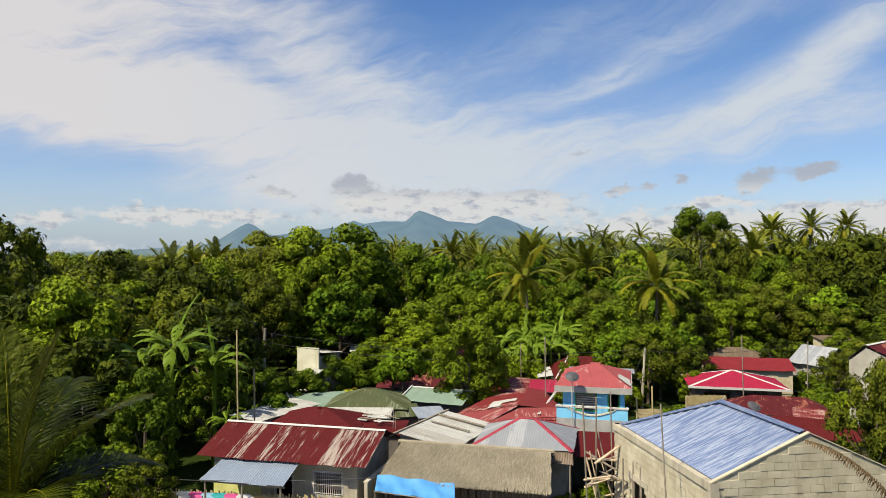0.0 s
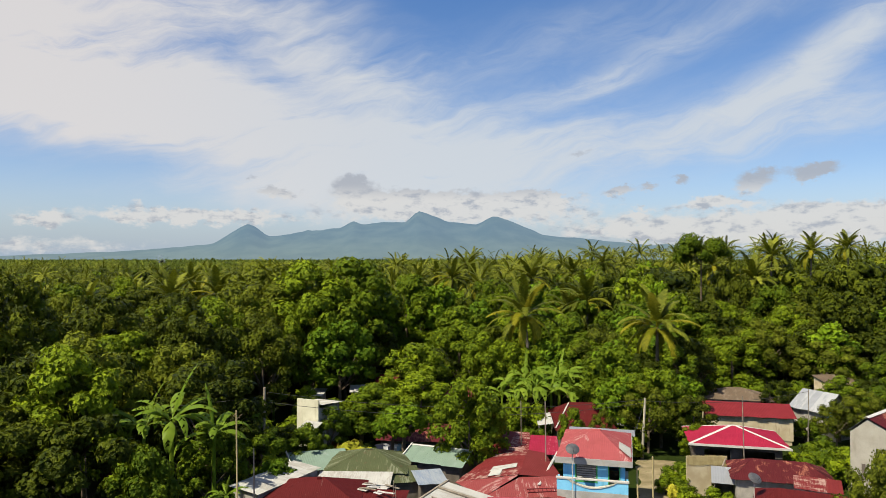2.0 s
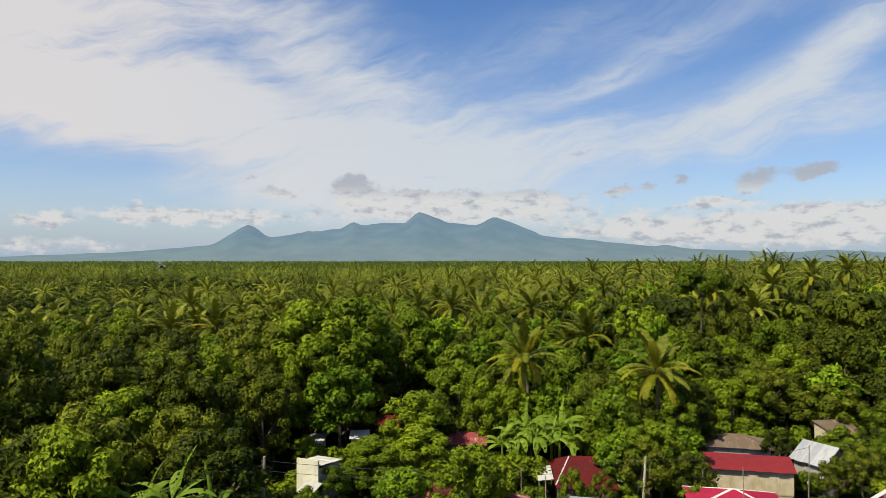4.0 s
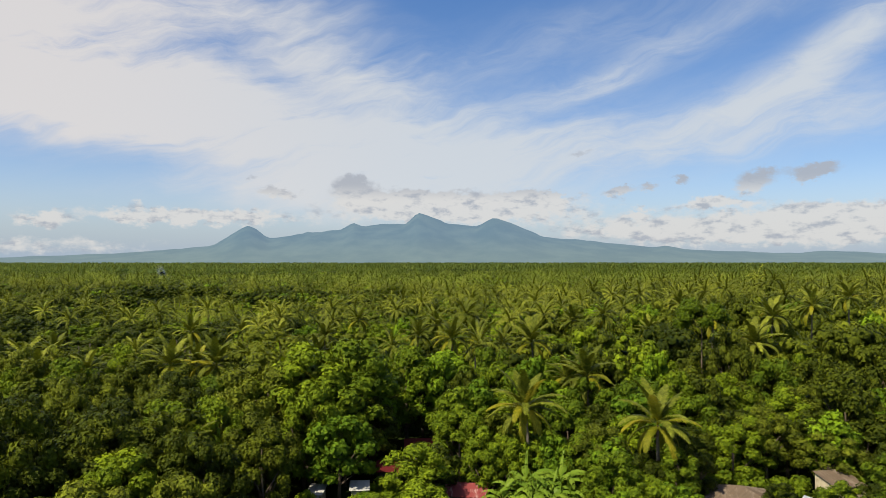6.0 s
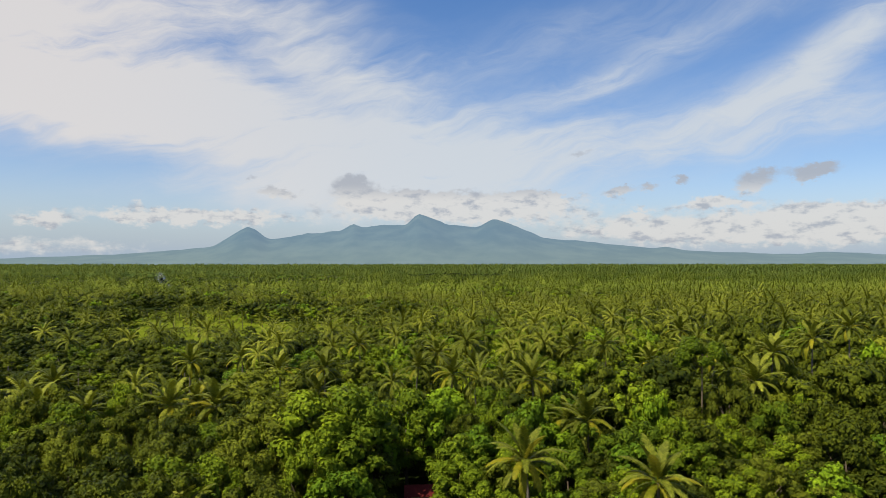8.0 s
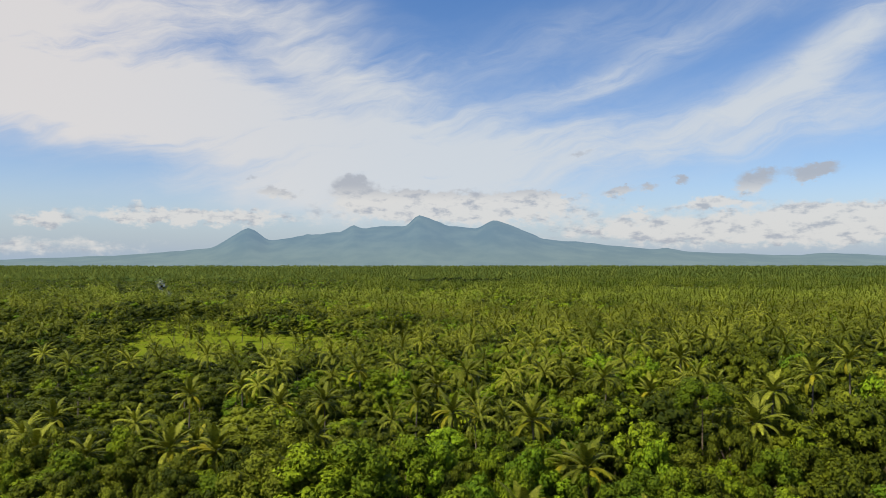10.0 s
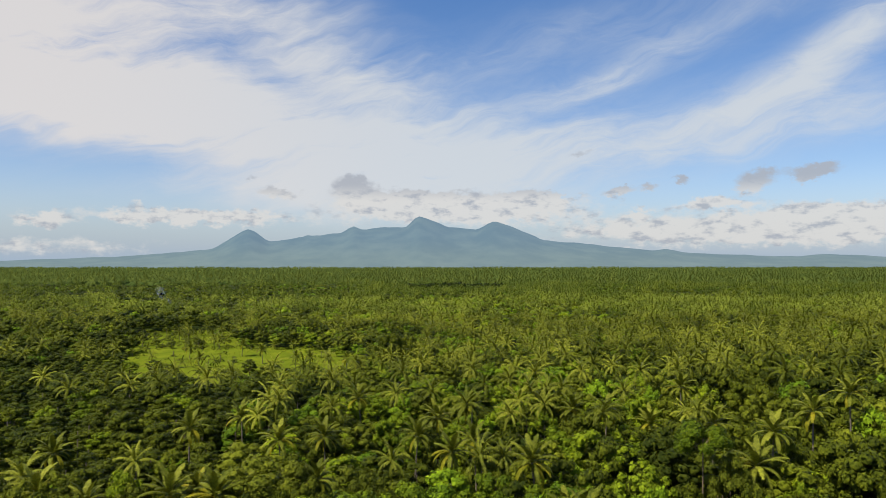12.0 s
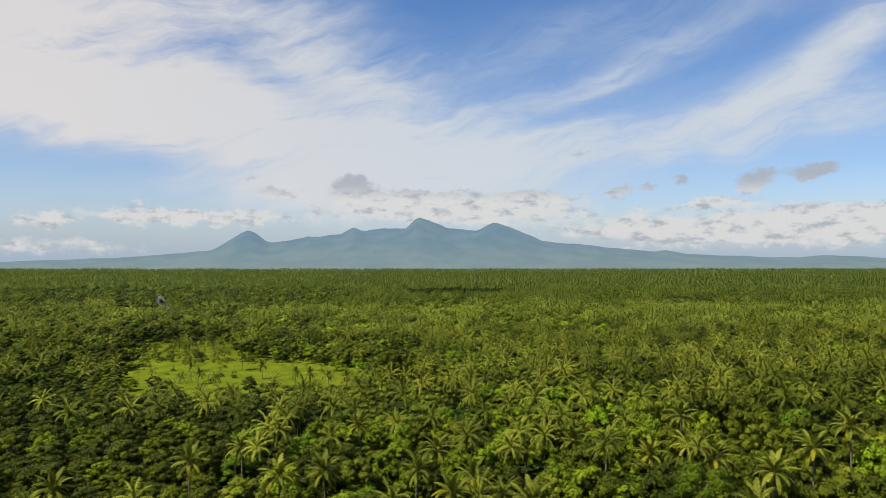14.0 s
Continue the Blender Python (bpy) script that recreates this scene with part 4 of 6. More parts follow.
for x, y, s in ((-3.0, 52.3, 1.25), (-4.0, 53.5, 1.05), (-10.8, 44.5, .8), (-1.1, 30.4, .36)):
    plant(PAPAYA, x, y, s, group="papaya-like trees")
for x, y, s in ((7.4, 67.6, 1.3), (9.0, 67.0, 1.35), (10.6, 67.8, 1.35), (12.4, 67.2, 1.3), (5.8, 68.0, 1.2), (14.0, 67.4, 1.2), (8.2, 68.8, 1.5), (11.6, 69, 1.5),  (-22.5, 70, 1.4), (-20, 73, 1.3), (-24, 74, 1.3), (-17.5, 71.5, 1.2)):
    plant(BANANAS[int(abs(x) * 7) % 2 + (2 if x < 0 else 0)], x, y, s, group="banana plants")
for x, y, s, h in ((-15.9, 40.6, 1.25, 2.1), (-13.6, 41.2, 1.15, 2.0), (-18.3, 42.4, 1.2, 2.2), (-12.3, 39.4, .9, 1.4), (-14.6, 44, 1.0, 1.9)):
    plant(BANANAS[int(abs(x) * 7) % 2 + 2], x, y, s * h / 2.0, group="banana plants")
for x, y, s in ((-9.8, 53, .8), (8.2, 54, .9), (10.6, 54.5, .8), (13.6, 55, .8), (25, 48.5, .75), (28.2, 51.6, .85), (29.8, 54.5, .9), (26.8, 52.6, .7), (33.0, 63, .8), (32.6, 47.5, .9), (15.6, 48.5, .5), (17.9, 45, .6), (18.2, 41, .5), (18.0, 50, .7), (6.8, 27.5, .5), (7.4, 33.5, .5), (5.9, 33.2, .35), (7.4, 58, .9), (16.2, 60.4, .9), (15.4, 57.4, .7), (5.2, 62, 1.2), (7.6, 63.5, 1.3), (6.4, 65.6, 1.2), (15.6, 66.4, 1.1), (3.6, 64.5, 1.3), (4.0, 59.5, 1.1), (2.2, 61, 1.2), (16.6, 64, 1.3), (.6, 66, 1.2), (-1.6, 62.5, 1.2), (26, 77, 1.4), (30, 77.5, 1.5), (34, 76, 1.4), (37.5, 74.5, 1.3), (-16.4, 33.6, 1.1), (-19, 33.4, 1.4), (-22, 33.8, 1.5), (-25, 34.6, 1.6), (-28, 36, 1.6), (-17.6, 36.6, 1.2), (-12.2, 63.5, 1.0), (-9.4, 65.5, 1.0), (-7.4, 63, 1.2), (-11.2, 68.4, 1.0), (-8.0, 68.6, .9), (-12.6, 60.6, 1.0), (-10.0, 61.2, 1.1), (27.4, 50.2, .9), (25.6, 50.8, .7), (29.0, 49.4, .9), (30.4, 52.4, .8), (16.9, 50.4, .6), (16.6, 49.0, .55), (16.4, 47.6, .5), (16.2, 46, .5), (-18.6, 30.5, 1.2), (-22, 30, 1.4), (-10.4, 52.2, .9), (36, 63, 1.0), (38, 58, 1.1), (-13.6, 70.2, 1.05), (-9.0, 70.4, 1.1), (-8.0, 70.7, 1.0), (-7, 76, 1.0), (-3, 77, 1.1), (-1.5, 83, 1.2), (-5, 74.5, 1.1), (-7.8, 85, 1.0)):
    plant(BUSH, x, y, s, group="bushes in the yards")

UMBRELLA = make_tree(9, 4600, 4.3, 4.8, 16.4, .33, LEAF_MID, "tall tree with a flat umbrella crown above the grove", 12)
plant(UMBRELLA, 40.0, 107, .96, 30, "tall trees")
# the grove round the village, tree by tree
CLEAR = [(-8.4, -.8, 73, 92), (-32, -10, 20, 34.5), (-17.5, -11, 30, 41), (3.2, 15.5, 57, 73.5), (-19.5, -11, 36, 46.5), (-14.2, 12.5, 12, 60), (4, 16, 12, 58), (14, 20.5, 20, 61), (17, 40, 24, 78), (-14, 14, -5, 30), (-14, -6.5, 60, 70.5)]


def scatter(rs, y0, y1, gap, margin=6.0, edge=.66):
    """Jittered plan positions in the wedge ahead, between two distances."""
    out = []
    y = y0
    while y < y1:
        half = edge * y + margin
        n = int(2 * half / gap)
        x = np.linspace(-half, half, n) + rs.uniform(-.42, .42, n) * gap
        out.append(np.c_[x, y + rs.uniform(-.42, .42, n) * gap])
        y += gap
    return np.concatenate(out)


def free(p):
    return not any(a < p[0] < b and c < p[1] < d for a, b, c, d in CLEAR)


LANDMARKS = [*((x, y) for x, y, z, k in PALM_SPOTS), (-26.2, 105.2), (-5.1, 97.5), (-18, 85), (-11, 75), (41, 111), (-2.8, 90), (-6.2, 82), (2, 73), (-20, 59.5)]
rs_near = np.random.RandomState(5)
for p in scatter(rs_near, 30, 108, 5.0):
    if not free(p):
        continue
    if min((p[0] - a) ** 2 + (p[1] - b) ** 2 for a, b in LANDMARKS) < 9:
        continue
    if p[0] < -13:
        cap_h = 9.5 + .065 * p[1]
    else:
        cap_h = min(6.0 + max(0, p[1] - 58) * .24, 15.5 + max(0, p[0]) * .045)
    palm = rs_near.rand() < (0 if p[1] < 92 else .10)
    if palm:
        plant_palm(PALMS[rs_near.randint(4)], p[0], p[1], rs_near.uniform(.85, 1.05), rs_near.uniform(.65, .85) * (cap_h - 1.5))
    else:
        k = rs_near.choice(6, p=(.13, .36, .0, .31, .06, .14) if p[0] < -14 else (.22, .30, .06, .16, .14, .12) if p[0] > 24 else (.34, .06, .20, .11, .24, .05))
        up = rs_near.uniform(.74, 1.04) * cap_h / 9.4
        plant(TREES[k], p[0], p[1], min(rs_near.uniform(.9, 1.35), .25 + up), tall=up)
for p in scatter(rs_near, 31, 76, 6.5):
    if free(p) and rs_near.rand() < .8:
        plant(BUSH, p[0], p[1], rs_near.uniform(.9, 1.5), group="undergrowth bushes")
for o in (*TREES, BUSH, PAPAYA, UMBRELLA, *PALMS, *BANANAS):
    for c in (*o.children_recursive, o):
        bpy.data.objects.remove(c)


def forest(name, label, points, broad, palms, share, height, seed, size=(.88, 1.2), wide=(1.0, 1.7), mats=None, squat=(.45, .9)):
    """Many plants in one mesh: arrays of the given forms set at the points."""
    rs = np.random.RandomState(seed)
    V, F, N, T, MI, k = [], [], [], [], [], 0
    forms = [(b, m) for b, m in broad] + [(b, 4) for b in palms]
    nb = len(broad)
    ispalm = rs.rand(len(points)) < share(points)
    shade = np.where(rs.rand(len(points)) < np.where(points[:, 0] < -.28 * points[:, 1] - 5, .85, np.where(points[:, 0] < -.1 * points[:, 1] - 8, .5, np.where(points[:, 0] > .3 * points[:, 1], .8, .25))), 1, rs.choice(nb, len(points)))
    which = np.where(ispalm, nb + rs.randint(0, len(palms), len(points)), shade)
    for w, ((v, f, nn), m) in enumerate(forms):
        P = points[which == w]
        if not len(P):
            continue
        n = len(P)
        a, s = rs.uniform(0, 6.283, n), rs.uniform(*(size if m == 4 else wide), n)
        hz = height(P) * (rs.uniform(.82, 1.15, n) if m == 4 else rs.uniform(*squat, n))
        if m != 4:
            s = np.minimum(s, .3 + hz / 9.4)
        ca, sa = np.cos(a)[:, None] * s[:, None], np.sin(a)[:, None] * s[:, None]
        x = v[:, 0] * ca - v[:, 1] * sa + P[:, :1]
        y = v[:, 0] * sa + v[:, 1] * ca + P[:, 1:]
        gz = land(P[:, 0], P[:, 1])[:, None]
        z = (gz + hz[:, None] + v[:, 2] * s[:, None]) if m == 4 else (gz + v[:, 2] * (hz / 9.4)[:, None])
        V.append(np.stack([x, y, z], -1).reshape(-1, 3))
        F.append((f[None] + (k + np.arange(n) * len(v))[:, None, None]).reshape(-1, 3))
        c1, s1 = np.cos(a)[:, None], np.sin(a)[:, None]
        N.append(np.stack([nn[:, 0] * c1 - nn[:, 1] * s1, nn[:, 0] * s1 + nn[:, 1] * c1, np.repeat(nn[None, :, 2], n, 0)], -1).reshape(-1, 3))
        T.append(np.repeat(rs.uniform(-.95, .35, n) if m == 4 else rs.uniform(-.75, .32, n), len(v)))
        MI.append(np.full(n * len(f), m))
        k += n * len(v)
    ob = new(name, np_mesh(name, np.concatenate(V), np.concatenate(F), mats or [LEAF_MID, LEAF_DARK, LEAF_LIGHT, LEAF_OLIVE, FROND], np.concatenate(T), np.concatenate(MI), normals=np.concatenate(N)))
    return tagged(ob, label, "forest", kind="stuff")


def patches(P, size):
    """Between about -1 and 1: broad drifts in which one kind of tree prevails."""
    return np.array([noise.noise((x / size, y / size, 3.7)) + .5 * noise.noise((x / size * 2.3, y / size * 2.3, 9.1)) for x, y in P]) * 1.6


def share_mid(P):
    return .24 * patches(P, 45) + np.where(P[:, 1] < 175, np.where(P[:, 0] < -20, .0, .06), np.where(P[:, 0] < -.25 * P[:, 1], .08, np.where(P[:, 0] < -.05 * P[:, 1], .18, .32)))


def share_far(P):
    return np.clip(.42 + .42 * patches(P, 85) - .2 * (P[:, 0] < -.1 * P[:, 1]) - .2 * (P[:, 0] < -.28 * P[:, 1]), .08, .95)


def tops(P):
    h = 11.5 + np.where(P[:, 1] < 260, 1.0 + np.clip(P[:, 0], -20, 90) * .06, 0) + 2.0 * np.sin(P[:, 0] * .013 + 1) * np.sin(P[:, 1] * .011)
    rim = np.clip((in_field(P[:, 0], P[:, 1]) - .9) / 1.3, .0, 1)
    h = h * np.where(in_field(P[:, 0], P[:, 1]) < 1, .45, 1)
    return h * np.where((P[:, 1] < 330) & (P[:, 0] < -10), .6 + .4 * rim, 1)


rs_mid = np.random.RandomState(8)


def trunks(name, P, h):
    g = Geo()
    for (x, y), z in zip(P, h):
        b = float(land(x, y))
        g.rod((x, y, b - .3), (x, y, b + z), .2, .13, 5)
    ob = new(name, g.mesh(name, PALM_BARK))
    tagged(ob, "slim grey palm and tree trunks of the plantation", "tree trunks", kind="stuff")


def off_landmarks(P, room=3.2):
    spots = np.array([(x, y) for x, y, z, k in PALM_SPOTS] + [(-26.2, 105.2)])
    return P[np.hypot(P[:, None, 0] - spots[None, :, 0], P[:, None, 1] - spots[None, :, 1]).min(1) > room]


pts = off_landmarks(scatter(rs_mid, 106, 205, 6.2))
b1 = [(crown_arrays(30 + i, n, r, 8.6, .6, lf, 24, .56, low=1.5, jitter=.26, under=.35, core=.76), m) for i, (n, r, lf, m) in enumerate(((820, 3.5, .38, 0), (820, 3.4, .37, 1), (740, 3.6, .42, 2), (820, 3.8, .35, 3), (820, 3.3, .38, 0)))]
p1 = [palm_far(40 + i, 18, 4.7, 12, .46) for i in range(4)]
forest("grove_middle", "mixed grove of coconut palms and broad-leaved trees", pts, b1, p1, share_mid, tops, 50, squat=(.58, 1.02))
trunks("grove_trunks", pts[::2], np.full(len(pts[::2]), 7.5))

pts = scatter(rs_mid, 208, 455, 6.8)
pts = pts[(in_field(pts[:, 0], pts[:, 1]) > 1) | (rs_mid.rand(len(pts)) < np.where(pts[:, 1] > 350, .3, .08))]
b2 = [(crown_arrays(60 + i, n, r, 8.2, .8, lf, 10, .58, low=1.4, jitter=.26, under=.3, core=.84, body=BODY_FAR), m) for i, (n, r, lf, m) in enumerate(((190, 3.6, .62, 0), (190, 3.5, .6, 1), (170, 3.7, .68, 2), (190, 3.7, .58, 3)))]
p2 = [palm_far(70 + i, 15, 4.7, 6, .44) for i in range(4)]
forest("plantation_near", "coconut plantation mixed with dark broad-leaved trees", pts, b2, p2, share_mid, tops, 51)
fp = pts[in_field(pts[:, 0], pts[:, 1]) < 1]
trunks("clearing_trunks", fp, np.full(len(fp), 3.2))

pts = scatter(rs_mid, 458, 700, 7.8, 20)
b3 = [(crown_arrays(80 + i, 30, 3.8, 6.0, 2.6, 1.1, 5, .52, low=1.2, jitter=.24, under=.2, core=.86, body=BODY_FAR), i % 4) for i in range(4)]
p3 = [palm_far(95 + i, 12, 4.8, 3, .55) for i in range(3)]
forest("plantation_middle", "coconut plantation with scattered dark trees", pts, b3, p3, share_far, tops, 55, mats=[LEAF_MID, LEAF_DARK, LEAF_LIGHT, LEAF_OLIVE, FROND_MID])
pts = scatter(rs_mid, 702, 1100, 8.4, 20)


def in_cloud_shadow(P):
    return ((P[:, 0] - 22) / 66) ** 2 + ((P[:, 1] - 955) / 52) ** 2 < 1 + .35 * np.sin(P[:, 0] * .11) * np.cos(P[:, 1] * .13)


# A cloud's shadow on the plantation, painted as near-black leaves on denser trees.
dark = scatter(rs_mid, 890, 1020, 6.0, 20)
dark = dark[in_cloud_shadow(dark)]
pts = pts[~in_cloud_shadow(pts)]
b3 = [(crown_arrays(80 + i, 8, 3.8, 5.0, 3.6, 1.6, 2, .42, low=1.0, jitter=.2, under=.2, core=.95, body=BODY_FAR), i % 4) for i in range(4)]
p3 = [palm_far(90 + i, 9, 4.8, 2, .62) for i in range(3)]
forest("plantation_far", "wide coconut plantation seen from above", pts, b3, p3, share_far, tops, 52, mats=[LEAF_MID, LEAF_DARK, LEAF_LIGHT, LEAF_OLIVE, FROND_MID])
forest("dark_grove", "dense trees carrying a cloud shadow as near-black leaf colour", dark, [(crown_arrays(120 + i, 30, 4.0, 8.0, 2.0, 1.5, 5, .5, low=1.3, core=.9, body=BODY_FAR), i) for i in range(2)], p3, lambda P: np.zeros(len(P)), lambda P: np.full(len(P), 17.0), 58, mats=[LEAF_CLOUD_SHADE] * 5)

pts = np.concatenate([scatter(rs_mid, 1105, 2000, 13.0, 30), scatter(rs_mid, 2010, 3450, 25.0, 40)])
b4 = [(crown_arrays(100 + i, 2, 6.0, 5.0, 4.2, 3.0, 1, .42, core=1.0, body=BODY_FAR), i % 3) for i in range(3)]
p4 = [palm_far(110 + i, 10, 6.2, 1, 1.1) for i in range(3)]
forest("plantation_horizon", "unbroken plantation canopy reaching the foot of the mountains", pts, b4, p4, lambda P: share_far(P) + .35, tops, 53, (.9, 1.6), (.9, 1.6), [LEAF_HAZED, LEAF_HAZED, LEAF_HAZED, LEAF_HAZED, FROND_HAZED])


def build_field():
    xs, ys = np.linspace(-240, 0, 100), np.linspace(205, 475, 116)
    X, Y = np.meshgrid(xs, ys)
    inside = in_field(X, Y) < 1.25
    rs = np.random.RandomState(4)
    Z = land(X, Y) + .25 + rs.uniform(0, .3, X.shape)
    w, n = len(xs), len(ys)
    i = (np.arange(n - 1)[:, None] * w + np.arange(w - 1)[None]).ravel()
    i = i[inside[:-1, :-1].ravel()]
    tris = np.concatenate([np.c_[i, i + 1, i + w + 1], np.c_[i, i + w + 1, i + w]])
    ob = new("field", np_mesh("field", np.c_[X.ravel(), Y.ravel(), Z.ravel()], tris, [FIELD], smooth=True))
    tagged(ob, "bright green grassy clearing in the plantation", "field", kind="structure")
    P = np.c_[rs.uniform(-235, -5, 42000), rs.uniform(215, 465, 42000)]
    P = P[in_field(P[:, 0], P[:, 1]) < 1.1]
    m = len(P)
    a, s, h = rs.uniform(0, 6.28, m), rs.uniform(.2, .5, m), rs.uniform(.12, .4, m)
    z = land(P[:, 0], P[:, 1]) + .2
    V = np.stack([np.c_[P[:, 0] - np.cos(a) * s, P[:, 1] - np.sin(a) * s, z], np.c_[P[:, 0] + np.cos(a) * s, P[:, 1] + np.sin(a) * s, z], np.c_[P[:, 0] + rs.uniform(-.4, .4, m), P[:, 1] + rs.uniform(-.4, .4, m), z + h]], 1).reshape(-1, 3)
    g = new("field_grass", np_mesh("field_grass", V, np.arange(3 * m).reshape(-1, 3), [GRASS], normals=np.tile((0, -.2, .98), (3 * m, 1))))
    tagged(g, "tall tufted grass in the clearing", "grass", kind="stuff")
    P = scatter(rs, 262, 450, 4.2)
    d = in_field(P[:, 0], P[:, 1])
    P = P[(d < 1.1) & (rs.rand(len(P)) < np.where(P[:, 1] > 352, .6, .1))]
    low = [(crown_arrays(130 + i, 60, 2.4, 8.2, .8, .5, 7, .6, low=1.3, jitter=.3, under=.3, core=.8, body=BODY_FAR), i) for i in range(4)]
    forest("clearing_scrub", "low yellow-green scrub and young palms in the clearing", P, low, [palm_far(140 + i, 13, 3.2, 5, .4) for i in range(3)], lambda Q: np.full(len(Q), .17), lambda Q: np.full(len(Q), 3.0),
           59, (.8, 1.2), (.5, 1.1), [GRASS, LEAF_OLIVE, SCRUB, SCRUB, FROND], (.35, .8))


build_field()


def smoke():
    """Thin smoke over a small fire between the palms."""
    m, nt, b = blank("thin_smoke")
    b.inputs["Base Color"].default_value, b.inputs["Roughness"].default_value = (.62, .68, .78, 1), 1.0
    pale = noise_tex(nt, place(nt), .22, 5, .6)
    clear = nt.nodes.new("ShaderNodeBsdfTransparent")
    mx = nt.nodes.new("ShaderNodeMixShader")
    nt.links.new(mth(nt, "MULTIPLY", ramp(nt, pale, .42, .72), .15), mx.inputs[0])
    nt.links.new(clear.outputs[0], mx.inputs[1]), nt.links.new(b.outputs[0], mx.inputs[2])
    nt.links.new(mx.outputs[0], nt.nodes["Material Output"].inputs["Surface"])
    bm = bmesh.new()
    rs = np.random.RandomState(6)
    for k in range(9):
        r = 2.2 + .25 * k
        bmesh.ops.create_icosphere(bm, subdivisions=2, radius=r, matrix=Matrix.Translation((-1.1 * k + rs.uniform(-2, 2), rs.uniform(-2, 2), 9 + 1.2 * k)))
    me = bpy.data.meshes.new("smoke_wisp")
    bm.to_mesh(me)
    bm.free()
    me.materials.append(m)
    ob = new("smoke_wisp", me)
    ob.matrix_basis = pose(-252, 632, float(land(-252, 632)))
    tagged(ob, "thin bluish smoke drifting up between the palms", "smoke", kind="stuff")


smoke()


# ---------------------------------------------------------------- the village
def strip(name, label, pts, width, mat, z=.03, category="road"):
    """A road along a line of plan points, with slightly uneven edges."""
    g = Geo()
    n = 40
    P = [Vector((*p, 0)) for p in pts]
    line = []
    for k in range(n + 1):
        f = k / n * (len(P) - 1)
        i = min(int(f), len(P) - 2)
        line.append(P[i].lerp(P[i + 1], f - i))
    rows = []
    for k, p in enumerate(line):
        e = (line[min(k + 1, n)] - line[max(k - 1, 0)]).normalized()
        s = Vector((e.y, -e.x, 0))
        a, b = width / 2 + RNG.uniform(-.25, .2), width / 2 + RNG.uniform(-.25, .2)
        rows.append([p - s * (a + .15) + Vector((0, 0, -.03)), p - s * a + Vector((0, 0, z)), p + Vector((0, 0, z + .03)), p + s * b + Vector((0, 0, z)), p + s * (b + .15) + Vector((0, 0, -.03))])
    for r, q in zip(rows, rows[1:]):
        for i in range(4):
            g.face([r[i], r[i + 1], q[i + 1], q[i]])
    tagged(new(name, g.mesh(name, mat)), label, category, kind="structure")


strip("road", "pale dusty village road between the houses", [(9.5, 10), (10.2, 26), (11.4, 36), (14.0, 45), (16.6, 53), (17.4, 57)], 2.8, ROAD)
strip("yard", "bare trodden earth of the yards", [(-13.5, 29.5), (-4, 28), (5, 27), (10, 26)], 5.0, ROAD, .02, "yard")


def shirt_geo(w=.5, h=.6):
    g = Geo()
    half = [(.14, 0), (.30, -.02), (.5, -.26), (.36, -.34), (.30, -.22), (.32, -1), (0, -1)]
    out = [(x * w * 2 * .9, z * h) for x, z in half]
    pts = out + [(-x, z) for x, z in reversed(out[:-1])]
    g.prism([(x, .02 * math.sin(9 * x + 5 * z), z) for x, z in pts], (0, .025, 0))
    return g


def cloth_mat(name, c):
    return rough_mat(name, c, tuple(min(1, v * 1.2) for v in c), 3, 60, .9)


SHIRTS = [cloth_mat("cotton_white", (.7, .7, .7)), cloth_mat("cotton_pink", (.7, .12, .32)), cloth_mat("cotton_pale_blue", (.35, .55, .7)),
          cloth_mat("cotton_teal", (.06, .42, .42)), cloth_mat("cotton_navy", (.03, .035, .06))]


def hang(x, y, z, turn, which, text):
    t = new("shirt", shirt_geo().mesh("shirt", SHIRTS[which]))
    t.matrix_basis = pose(x, y, z, 0, 0, turn)
    tagged(t, text, "shirt", "washing on the line")


def bamboo_fence(x, y, turn, L, h):
    f = thing("bamboo_fence", "low fence of split bamboo slats tied to rails", "fence", x, y, 0, turn)
    for z in (h * .35, h * .94):
        part("rail", Geo().rod((0, -.05, z), (L, -.05, z + RNG.uniform(-.04, .04)), .028), BAMBOO, f)
    shapes = [Geo().box(-.03, .03, 0, .02, 0, h + d).mesh("slat", BAMBOO) for d in (-.05, 0, .04, .08)]
    for k in range(int(L / .085)):
        s = new("slat", shapes[k * 7 % 4])
        s.parent = f
        s.matrix_basis = pose(k * .085, 0, 0, RNG.uniform(-1.5, 1.5), RNG.uniform(-2, 2), 0)


